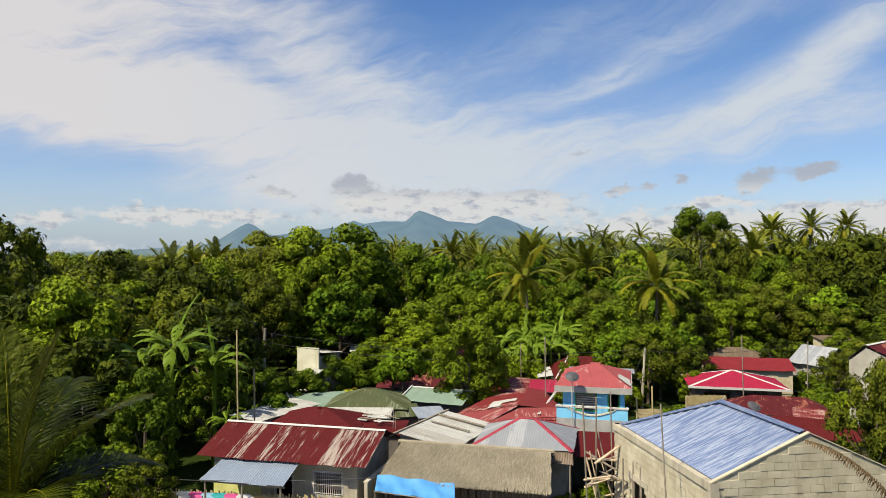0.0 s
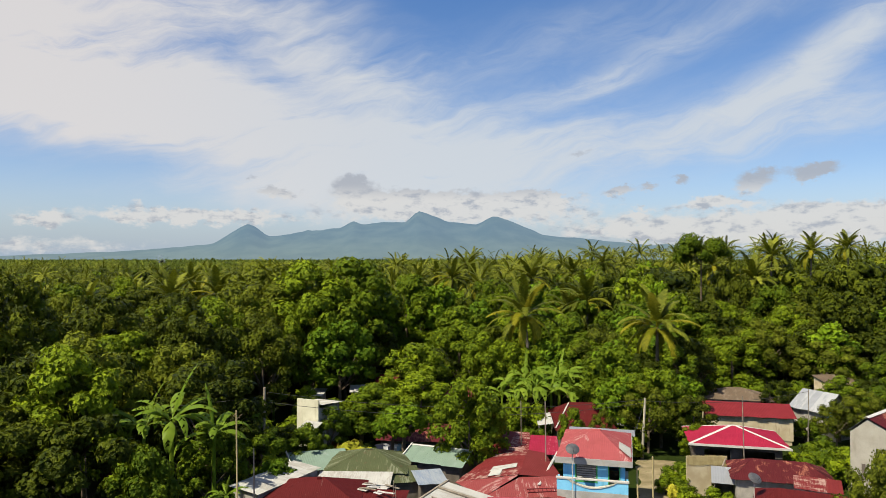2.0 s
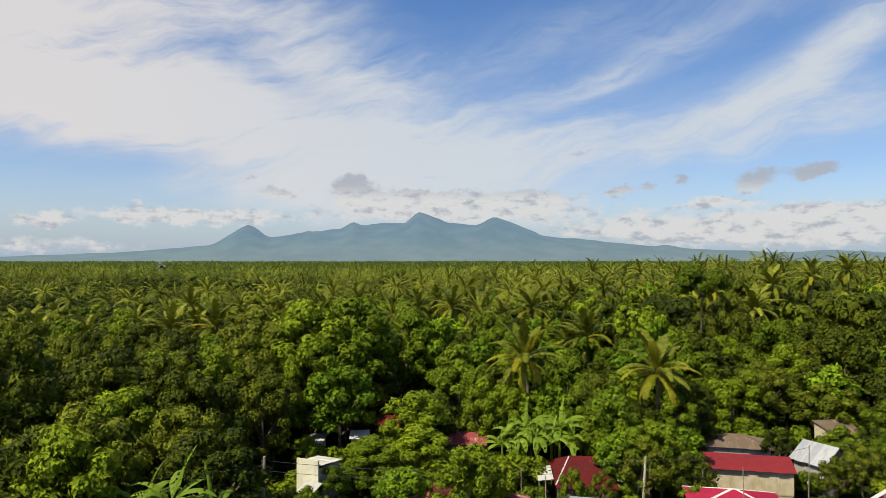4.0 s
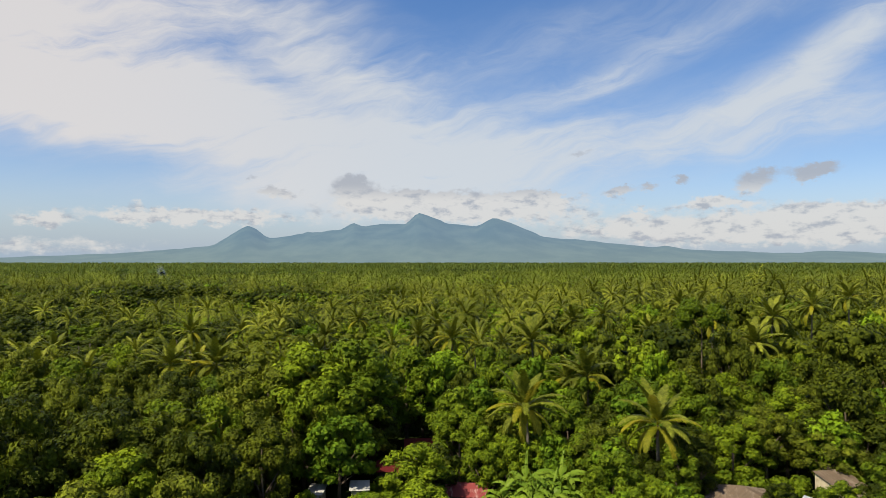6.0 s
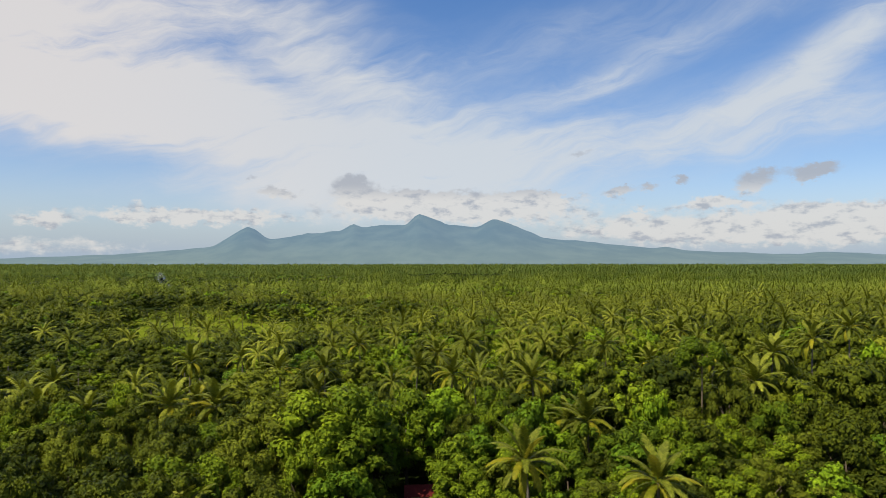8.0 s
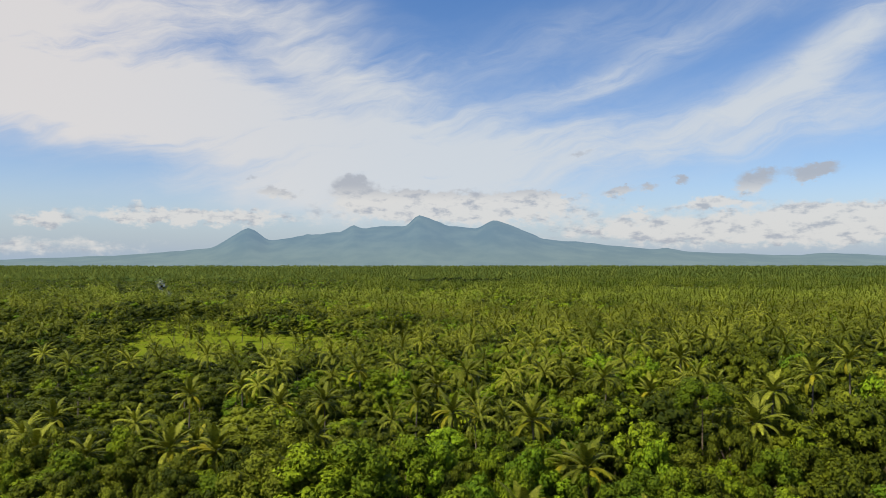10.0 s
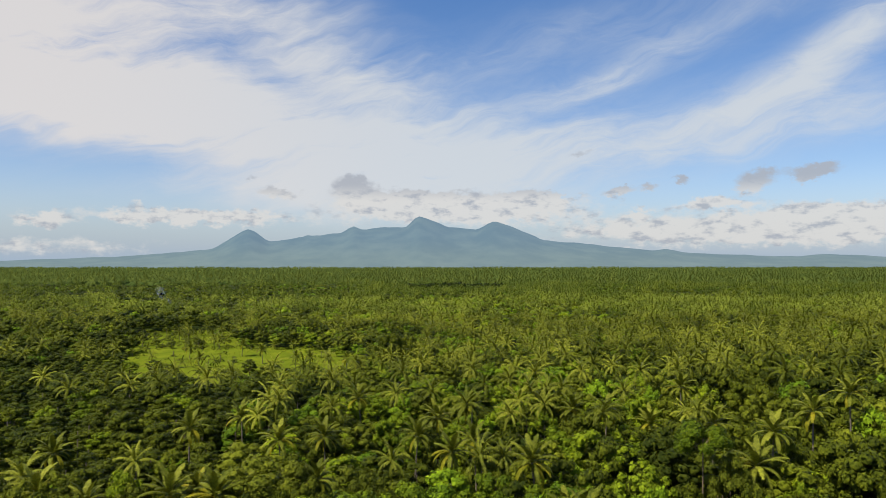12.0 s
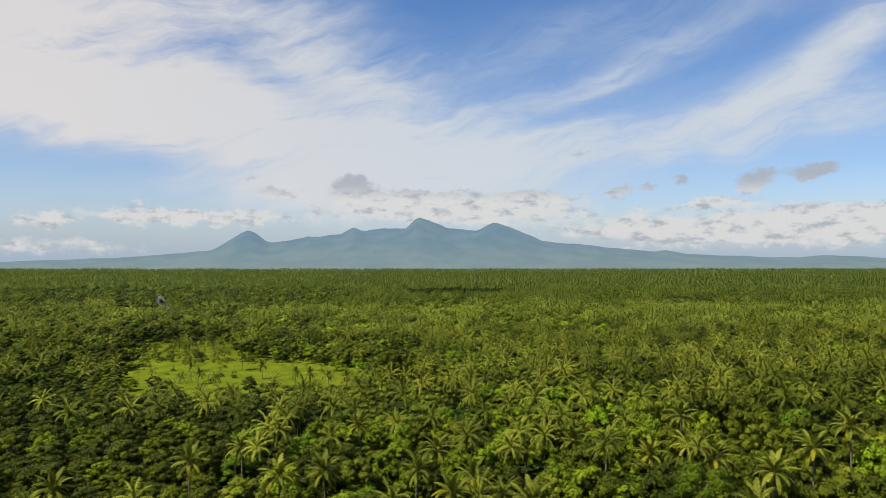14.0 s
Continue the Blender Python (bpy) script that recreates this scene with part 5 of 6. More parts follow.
def maroon_house():
    h = gable_house("house", "low block house with a faded maroon corrugated roof and white ridge", -11.1, 33.7, -14.5, 7.4, 4.4, 2.98, 3.8, ROOF_MAROON, CONCRETE,
                    over=.62, capmat=WHITE_METAL, holes=((.5, 1.5, .9, 2.1), (3.2, 4.2, .05, 2.0), (5.2, 6.7, 1.1, 2.3)), frame=WHITE_METAL, wave=.12)
    g = Geo()
    for k in range(14):
        g.rod((5.26 + k * .105, -.04, 1.15), (5.26 + k * .105, -.04, 2.25), .016, sides=5)
    for z in (1.3, 1.7, 2.1):
        g.rod((5.2, -.05, z), (6.7, -.05, z), .016, sides=5)
    part("window_grille", g, WHITE_METAL, h, "cream painted iron grille")
    part("yellow_panel", Geo().box(-.02, 2.5, -.03, -.003, 0, 2.3), YELLOW_PAINT, h, "pale yellow painted wall panel")
    roof_face(h, (.5, -2.0, 2.1), (4.7, -2.0, 2.1), (5.0, -.2, 2.75), (.8, -.2, 2.75), ROOF_SKY, .8, .12, .014, "awning_sheet")
    for u in (.7, 2.6, 4.5):
        part("awning_post", Geo().rod((u, -1.85, 0), (u, -1.85, 2.12), .045), GREY_WOOD, h)
    part("awning_beam", Geo().box(.5, 4.7, -1.9, -1.82, 2.0, 2.08), GREY_WOOD, h)
    for u in (5.1, 7.0):
        part("rafter_end", Geo().box(u, u + .06, -.5, .3, 2.66, 2.76), GREY_WOOD, h)


maroon_house()
bamboo_fence(-13.4, 32.2, -8, 9.6, 1.5)
for k, (x, w) in enumerate(((-11.9, 0), (-11.3, 1), (-10.7, 2), (-10.2, 3), (-9.6, 1), (-9.0, 0))):
    hang(x, 31.88 - (x + 11.9) * .14, 1.5, -8, w, ("white", "bright pink", "pale blue", "teal green")[w] + " shirt drying on the bamboo fence")


def low_wall():
    w = thing("yard_wall", "low grey concrete block wall beside the thatched hut", "wall", -3.45, 31.0, 0, 76)
    part("wall_body", Geo().box(0, 4.6, -.08, .08, 0, 2.15), CONCRETE, w)
    part("coping", Geo().box(0, 4.6, -.11, .11, 2.15, 2.22), CONCRETE, w)


low_wall()


def thatched_hut():
    h = thing("thatched_hut", "wooden hut with a thick nipa palm thatch roof", "hut", -2.7, 32.2, 0, -14.5)
    L, EV, RG, RUN = 7.5, 2.28, 3.1, 2.35
    for v0, v1, z0, z1, nm in ((-.45, RUN, EV - .16, RG, "thatch_front"), (2 * RUN + .45, RUN, EV - .16, RG, "thatch_back")):
        a, b, c, d = Vector((-.2, v0, z0)), Vector((L + .2, v0, z0)), Vector((L - .1, v1, z1)), Vector((.1, v1, z1))
        g = Geo()
        g.prism([a, b, c, d] if v0 < v1 else [b, a, d, c], (0, 0, -.14))
        p = part(nm, g, THATCH, h)
        rs = np.random.RandomState(17)
        V, F, k = [], [], 0
        rows, DENSE = 15, 430 if v0 < v1 else 120
        for r in range(rows):
            for j in range(DENSE):
                u, w = (j + rs.rand()) / DENSE, (r + rs.uniform(-.3, .3)) / (rows - 1)
                w = min(max(w, -.01), 1.0)
                top = a.lerp(b, u).lerp(d.lerp(c, u), min(1, w + .075))
                low = a.lerp(b, u).lerp(d.lerp(c, u), w - .07 - .03 * rs.rand())
                top.z += .03
                low.z += .05 + rs.uniform(-.03, .05)
                off = rs.uniform(-.06, .06)
                s = .008 + .008 * rs.rand()
                V += [(top.x - s, top.y, top.z), (top.x + s, top.y, top.z), (low.x + s + off, low.y, low.z), (low.x - s + off, low.y, low.z)]
                F += [(k, k + 1, k + 2), (k, k + 2, k + 3)]
                k += 4
        o = new("thatch_layer", np_mesh("thatch_layer", V, F, [THATCH]))
        o.parent = p
        tagged(o, "grey-brown dry palm strands", kind="stuff")
    part("ridge_roll", Geo().rod((-.1, RUN, RG + .03), (L + .1, RUN, RG + .03), .1), THATCH, h)
    for u in (.05, 2.5, 5.0, 7.35):
        part("post", Geo().rod((u, .05, 0), (u, .05, EV), .07), GREY_WOOD, h)
        part("post", Geo().rod((u, 2 * RUN - .05, 0), (u, 2 * RUN - .05, EV), .07), GREY_WOOD, h)
    plank = Geo().box(0, .15, 0, .03, .1, 2.1).mesh("wall_plank", DARK_WALL)
    for k in range(40):
        o = new("wall_plank", plank)
        o.parent = h
        o.matrix_basis = pose(.1 + k * .183, .18, RNG.uniform(-.05, .05), 0, RNG.uniform(-1, 1), 0)
    wall(h, (L, 2 * RUN - .2), (.1, 2 * RUN - .2), 2.1, DARK_WALL, .05, name="back_wall")
    part("floor_slab", Geo().box(0, L, 0, 2 * RUN, 0, .1), CONCRETE, h)


thatched_hut()


def tarpaulin():
    n, m = 36, 10
    U, W = np.meshgrid(np.linspace(0, 1, n + 1), np.linspace(0, 1, m + 1), indexing="ij")
    sag = .04 * np.sin(U * 16.2 + W * 5) - .07 * np.sin(math.pi * W) + .02 * np.sin(U * 41 + 3 * W) * (1 - W) - .216 * U
    top = np.stack([U * 3.6 - .25 * W, -1.1 * (1 - W) - .02, 1.78 + .42 * W + sag], -1).reshape(-1, 3)
    i = (np.arange(n)[:, None] * (m + 1) + np.arange(m)[None]).ravel()
    f = np.concatenate([np.c_[i, i + m + 1, i + m + 2], np.c_[i, i + m + 2, i + 1]])
    k = len(top)
    t = thing("tarpaulin_awning", "bright blue tarpaulin stretched below the thatch eave", "tarpaulin", -2.75, 31.6, .17, -13)
    o = new("sheet", np_mesh("sheet", np.concatenate([top, top - (0, 0, .012)]), np.concatenate([f, f[:, ::-1] + k]), [TARP], smooth=True))
    o.parent = t
    for u in (0.0, 3.5):
        part("prop", Geo().rod((u, -1.05, 0), (u, -1.05, 1.8 - .06 * u), .03), GREY_WOOD, t)
    part("edge_rod", Geo().rod((-.05, -1.12, 1.77), (3.6, -1.12, 1.57), .022), GREY_WOOD, t)


tarpaulin()


def grey_hip_house():
    h = hip_house("house", "house with a silver-grey hipped roof edged in red strips", 1.75, 34.7, -14, 4.4, 4.4, 2.9, 3.85, .8, ROOF_GREY, GREY_WALL, capmat=RED_METAL, wave=.12)
    roof_face(h, (-.9, -1.0, 2.55), (4.75, -1.0, 2.45), (4.7, -.2, 2.88), (-.5, -.2, 2.9), ROOF_BROWN, .8, .12, .016, "lower_sheet")
    for u in (-.7, 4.6):
        part("post", Geo().rod((u, -.9, 0), (u, -.9, 2.5), .05), GREY_WOOD, h)


grey_hip_house()
h = shed("shed", "low shed roofed with old white sheets and a dark beam", .4, 34.6, 64, 5.6, 2.9, 2.75, 3.2, ROOF_WHITE, GREY_WALL)
part("edge_beam", Geo().box(-.9, 6.0, 2.95, 3.08, 3.18, 3.3), GREY_WOOD, h)
part("patch_board", Geo().prism([(4.4, 0, 2.86), (4.6, 0, 2.86), (4.6, 2.9, 3.26), (4.4, 2.9, 3.26)], (0, 0, .05)).prism([(2.9, .3, 2.9), (3.02, .3, 2.9), (3.02, 2.6, 3.22), (2.9, 2.6, 3.22)], (0, 0, .05)), GREY_WOOD, h)


def red_house():
    """A sprawling house under one patched roof of several planes."""
    h = thing("house", "sprawling house under patched dusty red roofs with white hip strip", "house", 0, 0)
    a, b, c, d = (3.6, 48.9, 2.75), (.75, 43.0, 2.6), (4.6, 42.0, 3.35), (5.7, 46.9, 3.3)
    b2, e, c2, t = (2.3, 40.3, 2.55), (7.2, 40.5, 2.5), (7.3, 42.3, 3.05), (7.7, 46.5, 3.55)
    roof_face(h, a, b, c, d, ROOF_STREAK, .9, .12)
    roof_face(h, b, b2, c, c, ROOF_RED, .9, .12)
    roof_face(h, b2, e, c2, c, ROOF_RED, .9, .12)
    # Plane facing away from the sun: its shade is painted as a darker red.
    roof_face(h, c, c2, t, d, ROOF_RED_SHADED, .9, .12)
    roof_face(h, (3.3, 48.7, 2.9), (6.2, 47.6, 2.9), (7.0, 53.2, 3.15), (4.3, 53.9, 3.15), ROOF_STREAK, .9, .12)
    roof_face(h, (5.75, 46.9, 3.25), (7.85, 46.5, 3.3), (8.5, 51.6, 3.3), (6.6, 52.2, 3.25), ROOF_BRIGHT, .9, .12)
    cap(h, t, (5.7, 41.3, 2.98), WHITE_METAL, .16)
    n = (Vector(b) - Vector(a)).cross((Vector(c) + Vector(d)) / 2 - Vector(a))

    def on(x, y):
        return Vector((x, y, a[2] + .05 - (n.x * (x - a[0]) + n.y * (y - a[1])) / n.z))
    roof_face(h, on(3.3, 44.9), on(3.0, 43.9), on(4.6, 43.7), on(4.8, 44.7), ROOF_WHITE, 1.2, .12, .006, "patch_sheet")
    roof_face(h, on(3.0, 43.9), on(2.7, 42.7), on(3.5, 42.6), on(3.75, 43.8), ROOF_WHITE, 1.2, .12, .006, "patch_sheet")
    P = [(1.1, 43.2), (2.6, 40.8), (7.0, 40.9), (7.4, 46.4), (8.2, 51.3), (4.5, 53.4), (3.8, 48.7)]
    for p, q in zip(P, P[1:] + P[:1]):
        wall(h, p, q, 2.42, GREY_WALL)


red_house()
shed("shed", "lean-to with a plain maroon roof beside the scaffold", 6.1, 34.9, -10, 2.8, 2.8, 2.35, 2.8, ROOF_DEEP, DARK_WALL, open_front=True)


def roof_ladder():
    t = thing("ladder", "rusty iron ladder lying on the red roof", "ladder", 5.0, 40.75, 2.72, 6)
    for v in (0, .3):
        part("rail", Geo().rod((0, v * .95, v * .32), (2.1, v * .95, v * .32), .03, sides=6), ROOF_RUST, t)
    for k in range(8):
        part("rung", Geo().rod((.12 + k * .26, 0, 0), (.12 + k * .26, .285, .096), .022, sides=5), ROOF_RUST, t)


roof_ladder()


def blue_house():
    x, y, tn = 7.15, 41.3, -15
    h = hip_house("house", "two-storey sky-blue house with a faded red hipped roof and balcony", x, y, tn, 3.55, 6.2, 4.72, 5.65, .3, ROOF_FADED, BLUE_PAINT, over=.4,
                  holes=((.7, 2.0, 3.25, 4.35), (2.6, 3.3, 2.5, 4.4)), frame=GREEN_PAINT, base=2.3, wave=.12)
    part("window_glass", Geo().box(.75, 1.95, .05, .07, 3.3, 4.3), DARK_WALL, h, "dark louvred window")
    for k in range(7):
        part("louvre", Geo().prism([(.8, .0, 3.4 + k * .13), (1.9, .0, 3.4 + k * .13), (1.9, .06, 3.48 + k * .13), (.8, .06, 3.48 + k * .13)], (0, .008, 0)), GREY_WALL, h)
    part("fascia", Geo().box(-.45, 4.0, -.45, -.40, 4.40, 4.75), PALE_BOARD, h, "grey roof edge board")
    part("fascia", Geo().box(3.96, 4.0, -.398, 6.6, 4.40, 4.75), PALE_BOARD, h, "grey roof edge board")
    # balcony front with a dipped, rounded edge
    n, W0, W1 = 40, -.3, 3.75
    top = []
    for k in range(n + 1):
        u = k / n
        dip = 0.0
        if .17 < u < .83:
            s = (u - .17) / .66
            dip = .10 + .34 * math.sin(math.pi * s) ** 1.1 if .03 < s < .97 else .06
        top.append((W0 + u * (W1 - W0), 3.62 - dip))
    g, edge = Geo(), Geo()
    for (u0, z0), (u1, z1) in zip(top, top[1:]):
        g.prism([(u0, -.75, 2.95), (u1, -.75, 2.95), (u1, -.75, z1), (u0, -.75, z0)], (0, .12, 0))
        edge.prism([(u0, -.79, z0 - .05), (u1, -.79, z1 - .05), (u1, -.79, z1 + .03), (u0, -.79, z0 + .03)], (0, .2, 0))
    part("balcony_wall", g, BLUE_PAINT, h, "sky-blue balcony wall with a scooped edge")
    part("balcony_coping", edge, WHITE_WALL, h, "cream moulded coping")
    part("balcony_rail", Geo().box(W0 - .05, W1 + .05, -.8, -.6, 3.6, 3.68), WHITE_METAL, h)
    for u in (W0, W1 - .11):
        part("balcony_side", Geo().box(u, u + .11, -.63, .0, 2.4, 3.6), BLUE_PAINT, h)
    part("balcony_floor", Geo().box(W0, W1, -.75, 6.2, 2.22, 2.29), CONCRETE, h)
    part("skirt_board", Geo().box(W0, W1, -.78, -.74, 2.25, 2.94), PALE_BOARD, h, "pale grey unpainted balcony foot")
    for u in (.05, 1.8, 3.5):
        for q in (-.5, 2.8, 6.0):
            part("post", Geo().box(u - .08, u + .08, q - .08, q + .08, 0, 2.22), CONCRETE, h)
    wall(h, (3.5, 6.0), (.1, 6.0), 2.2, DARK_WALL, name="ground_floor_wall")
    wall(h, (.1, 1.2), (2.2, 1.2), 2.2, DARK_WALL, name="ground_floor_wall")
    cap(h, (1.6, 3.1, 5.64), (-.3, -.3, 4.73), ROOF_FADED, .22, drop=.03, lift=.03)
    cap(h, (1.95, 3.1, 5.64), (3.85, -.3, 4.73), ROOF_FADED, .22, drop=.03, lift=.03)
    cap(h, (1.45, 3.1, 5.66), (2.1, 3.1, 5.66), ROOF_FADED, .3, drop=.06)
    roof_face(h, (3.9, .2, 4.78), (3.9, 2.4, 4.78), (3.2, 2.5, 5.15), (3.2, .9, 5.15), ROOF_WHITE, 1.0, .12, .006, "patch_sheet")
    roof_face(h, (-.2, 6.1, 4.62), (4.2, 6.1, 4.62), (4.2, 7.4, 4.75), (-.2, 7.4, 4.75), ROOF_GREY, .9, .12, .008, "back_sheet")
    wall(h, (3.5, 7.3), (0, 7.3), 4.6, GREY_WALL, name="back_wall", z0=2.3)


blue_house()


def dish(x, y, z, turn, base):
    t = thing("satellite_dish", "grey mesh satellite dish on a thin pole", "satellite dish", x, y, base, turn)
    part("pole", Geo().rod((0, 0, 0), (0, 0, z - base), .03), WHITE_METAL, t)
    g = Geo()
    R, n = .4, 18
    rings = []
    for r in (0, .15, .28, .4):
        rings.append([Vector((r * math.cos(k * math.tau / n), .55 * r * r - .12, r * math.sin(k * math.tau / n) * .96)) for k in range(n)])
    for a, b in zip(rings, rings[1:]):
        for k in range(n):
            j = (k + 1) % n
            q = [a[k], a[j], b[j], b[k]]
            g.face([p + Vector((0, .012, 0)) for p in q]), g.face(list(reversed(q)))
    o = part("reflector", g, DISH, t)
    o.matrix_basis = pose(0, -.05, z - base, -52, 0, 0)
    part("feed_arm", Geo().rod((0, -.05, z - base - .3), (0, -.45, z - base + .12), .014, sides=5), DISH, t)


dish(7.5, 40.2, 5.4, 0, 2.6)
dish(18.2, 40.6, 3.6, 20, 2.0)


def block_building():
    h = thing("block_building", "unfinished two-storey building of bare concrete blocks with a blue metal roof", "building", 7.0, 18.1, 0, 7.0)
    L, W, EV, RG = 6.9, 5.55, 6.2, 7.42
    rake = (RG - EV) / (W / 2)
    g = Geo()
    g.prism([(.015, .015, 0), (W - .015, .015, 0), (W - .015, .015, EV - .02), (W / 2, .015, RG - .03), (.015, .015, EV - .02)], (0, .13, 0))
    gable = part("gable_wall", g, BLOCK, h)
    HOLES = ((1.5, 2.7, 2.6, 4.7), (4.3, 5.5, 3.2, 4.7))
    side = wall(h, (.015, L), (.015, .15), EV - .22, MORTAR, .13, holes=HOLES, name="side_wall")
    wall(h, (W, .16), (W, L), EV, BLOCK, .16, name="side_wall")
    wall(h, (W, L), (.015, L), EV, BLOCK, .16, name="back_wall")
    part("ring_beam", Geo().box(-.04, .2, -.02, L + .03, EV - .22, EV), CONCRETE, h, "cast concrete beam on the wall head")
    part("gable_coping", Geo().prism([(-.02, -.02, EV - .02), (W / 2, -.02, RG + .0), (W / 2, -.02, RG + .03), (-.02, -.02, EV + .02)], (0, .13, 0)).prism([(W / 2, -.02, RG), (W + .02, -.02, EV - .02), (W + .02, -.02, EV + .02), (W / 2, -.02, RG + .03)], (0, .13, 0)), BLOCK, h)
    part("corner_column", Geo().box(-.03, .22, -.025, .2, 0, EV - .22), CONCRETE, h)
    part("lintel", Geo().box(-.02, .16, L - 2.9, L - 1.3, 4.7, 4.9).box(-.02, .16, L - 5.7, L - 4.1, 4.7, 4.9), CONCRETE, h)
    HIP = 4.4
    roof_face(h, (.12, 6.5, EV), (.12, .2, EV), (W / 2, .2, RG - .06), (W / 2, HIP, RG - .06), ROOF_BLUE, 7.0, .2, .032)
    roof_face(h, (W - .2, .2, EV), (W - .2, 6.5, EV), (W / 2, HIP, RG - .06), (W / 2, .2, RG - .06), ROOF_BLUE, 7.0, .2, .032)
    roof_face(h, (W - .2, 6.5, EV), (.12, 6.5, EV), (W / 2, HIP, RG - .06), (W / 2, HIP, RG - .06), ROOF_BLUE, 6.0, .2, .032)
    cap(h, (W / 2, .2, RG), (W / 2, HIP, RG), ROOF_BLUE, .34, drop=.07)
    for u in (.12, W - .2):
        cap(h, (u, 6.5, EV + .05), (W / 2, HIP, RG + .01), ROOF_BLUE, .3, "hip_cap")
    part("board", Geo().box(-.5, .3, L - 1.9, L - 1.75, 4.0, 4.06).box(-.9, .2, L - 2.5, L - 2.32, 3.55, 3.6), WOOD, h)
    for u in (1.7, 2.3):
        part("prop", Geo().rod((.0, L - u, 2.0), (.02, L - u - .05, 5.3), .05), GREY_WOOD, h)
    # blocks: long side towards the yard, and the gable
    bl, bh, jo = .405, .2, .011
    full = Geo().box(-.018, .03, jo / 2, bl - jo / 2, jo / 2, bh - jo / 2 + .006).mesh("block", BLOCK)
    face = Geo().box(jo / 2, bl - jo / 2, -.018, .03, jo / 2, bh - jo / 2 + .006).mesh("block", BLOCK)
    row = bh + .008
    for r in range(13):
        z = EV - .22 - (r + 1) * row
        y = .22 - (bl / 2 if r % 2 else 0)
        while y < L - .1:
            if y >= .2 and y + bl < L + .1 and not any(L - b - .05 < y + bl / 2 + .0 < L - a + .05 and s - .1 < z + .1 < t + .05 for a, b, s, t in HOLES):
                o = new("block", full)
                o.parent = side
                o.matrix_basis = pose(.015 + RNG.uniform(-.008, .006), y, z, RNG.uniform(-.6, .6), 0, RNG.uniform(-.4, .4))
            y += bl
    for r in range(13):
        z = RG - .12 - (r + 1) * row
        half = W / 2 if z + row < EV else (RG - .02 - (z + row)) / rake
        x = W / 2 - math.ceil(half / bl) * bl + (bl / 2 if r % 2 else 0)
        while x < W:
            if x > W / 2 - half - .1 and x + bl < W / 2 + half + .1 and x > .18 - .2 * (z > EV - .4):
                o = new("block", face)
                o.parent = gable
                o.matrix_basis = pose(max(x, .0), .015 + RNG.uniform(-.008, .006), z, 0, RNG.uniform(-.6, .6), RNG.uniform(-.4, .4))
            x += bl


block_building()


def pole(name, label, a, b, r, mat, category="pole", r1=None):
    t = thing(name, label, category, *a)
    part("shaft", Geo().rod((0, 0, -.1), Vector(b) - Vector(a), r, r1), mat, t)
    return t


for a, b, r, m in (((5.2, 24.4, 0), (4.85, 24.0, 7.1), .045, GREY_WOOD), ((5.45, 24.8, 0), (5.45, 24.6, 7.2), .04, GREY_WOOD), ((6.25, 25.4, 0), (6.15, 25.4, 7.25), .035, GREY_WOOD),
                   ((6.6, 23.6, 1.0), (5.5, 24.6, 6.0), .035, GREY_WOOD), ((6.3, 24.0, 1.5), (5.2, 24.6, 5.3), .035, WOOD), ((6.9, 23.0, 3.0), (5.7, 25.6, 5.1), .03, WOOD), ((6.2, 23.5, 3.6), (5.2, 25.2, 4.9), .05, WOOD),
                   ((6.35, 18.9, 1.0), (6.1, 19.4, 8.0), .03, GREY_WOOD), ((6.0, 23.2, 0), (6.05, 23.3, 5.4), .035, GREY_WOOD)):
    pole("scaffold_pole", "rough timber scaffold pole leaning at the block building", (a[0], a[1], 0.1), (b[0], b[1], b[2]), r * .72, m, "scaffold")
for z, x0, x1, y0 in ((4.4, 5.0, 6.8, 24.2), (3.4, 5.0, 6.6, 24.3), (4.9, 5.2, 6.4, 24.9)):
    t = thing("scaffold_board", "loose plank tied across the scaffold poles", "plank", x0, y0, z, RNG.uniform(-12, 8), group="scaffold boards")
    part("plank", Geo().box(0, x1 - x0, 0, .16, 0, .04), WOOD, t)

for k in range(13):
    t = thing("scaffold_board", "loose plank jammed among the scaffold poles", "plank", 5.0 + RNG.uniform(0, 1.3), 23.8 + RNG.uniform(0, 1.6), 3.0 + k * .19, 0, group="scaffold boards")
    t.matrix_basis = pose(5.0 + RNG.uniform(-.1, .9), 23.9 + RNG.uniform(0, 1.3), 2.9 + k * .19, RNG.uniform(-20, 20), RNG.uniform(-40, 25), RNG.uniform(-60, 40))
    part("plank", Geo().box(-.1, RNG.uniform(.8, 1.6), 0, RNG.uniform(.07, .15), 0, .035), WOOD if k % 3 else GREY_WOOD, t)

# behind the long maroon house
h = hip_house("house", "low house with a deep red hipped roof and rusty patches", -10.2, 39.6, 0, 5.2, 4.0, 2.45, 3.35, .9, ROOF_DEEP, GREY_WALL, wave=.12)
part("roof_vent", Geo().box(2.7, 2.9, 1.75, 1.9, 3.25, 3.42), ROOF_DEEP, h)
shed("shed", "long shed with bleached white roofing sheets", -10.75, 40.3, 63, 5.6, 1.9, 2.8, 2.95, ROOF_WHITE, GREY_WALL)
shed("shed", "low lean-to with dirty white corrugated sheets", -7.9, 44.0, -2, 4.4, 1.3, 2.25, 2.5, ROOF_WHITE, GREY_WALL)
hip_house("house", "house with a mossy olive-green hipped roof", -7.7, 45.9, -3, 5.1, 4.4, 2.4, 3.35, .7, ROOF_GREEN, GREY_WALL, capmat=ROOF_GREEN, wave=.12)
shed("shed", "small shed roofed with mossy brown-green sheets", -3.2, 44.5, 12, 1.7, 2.0, 2.15, 2.45, ROOF_GREEN, DARK_WALL)
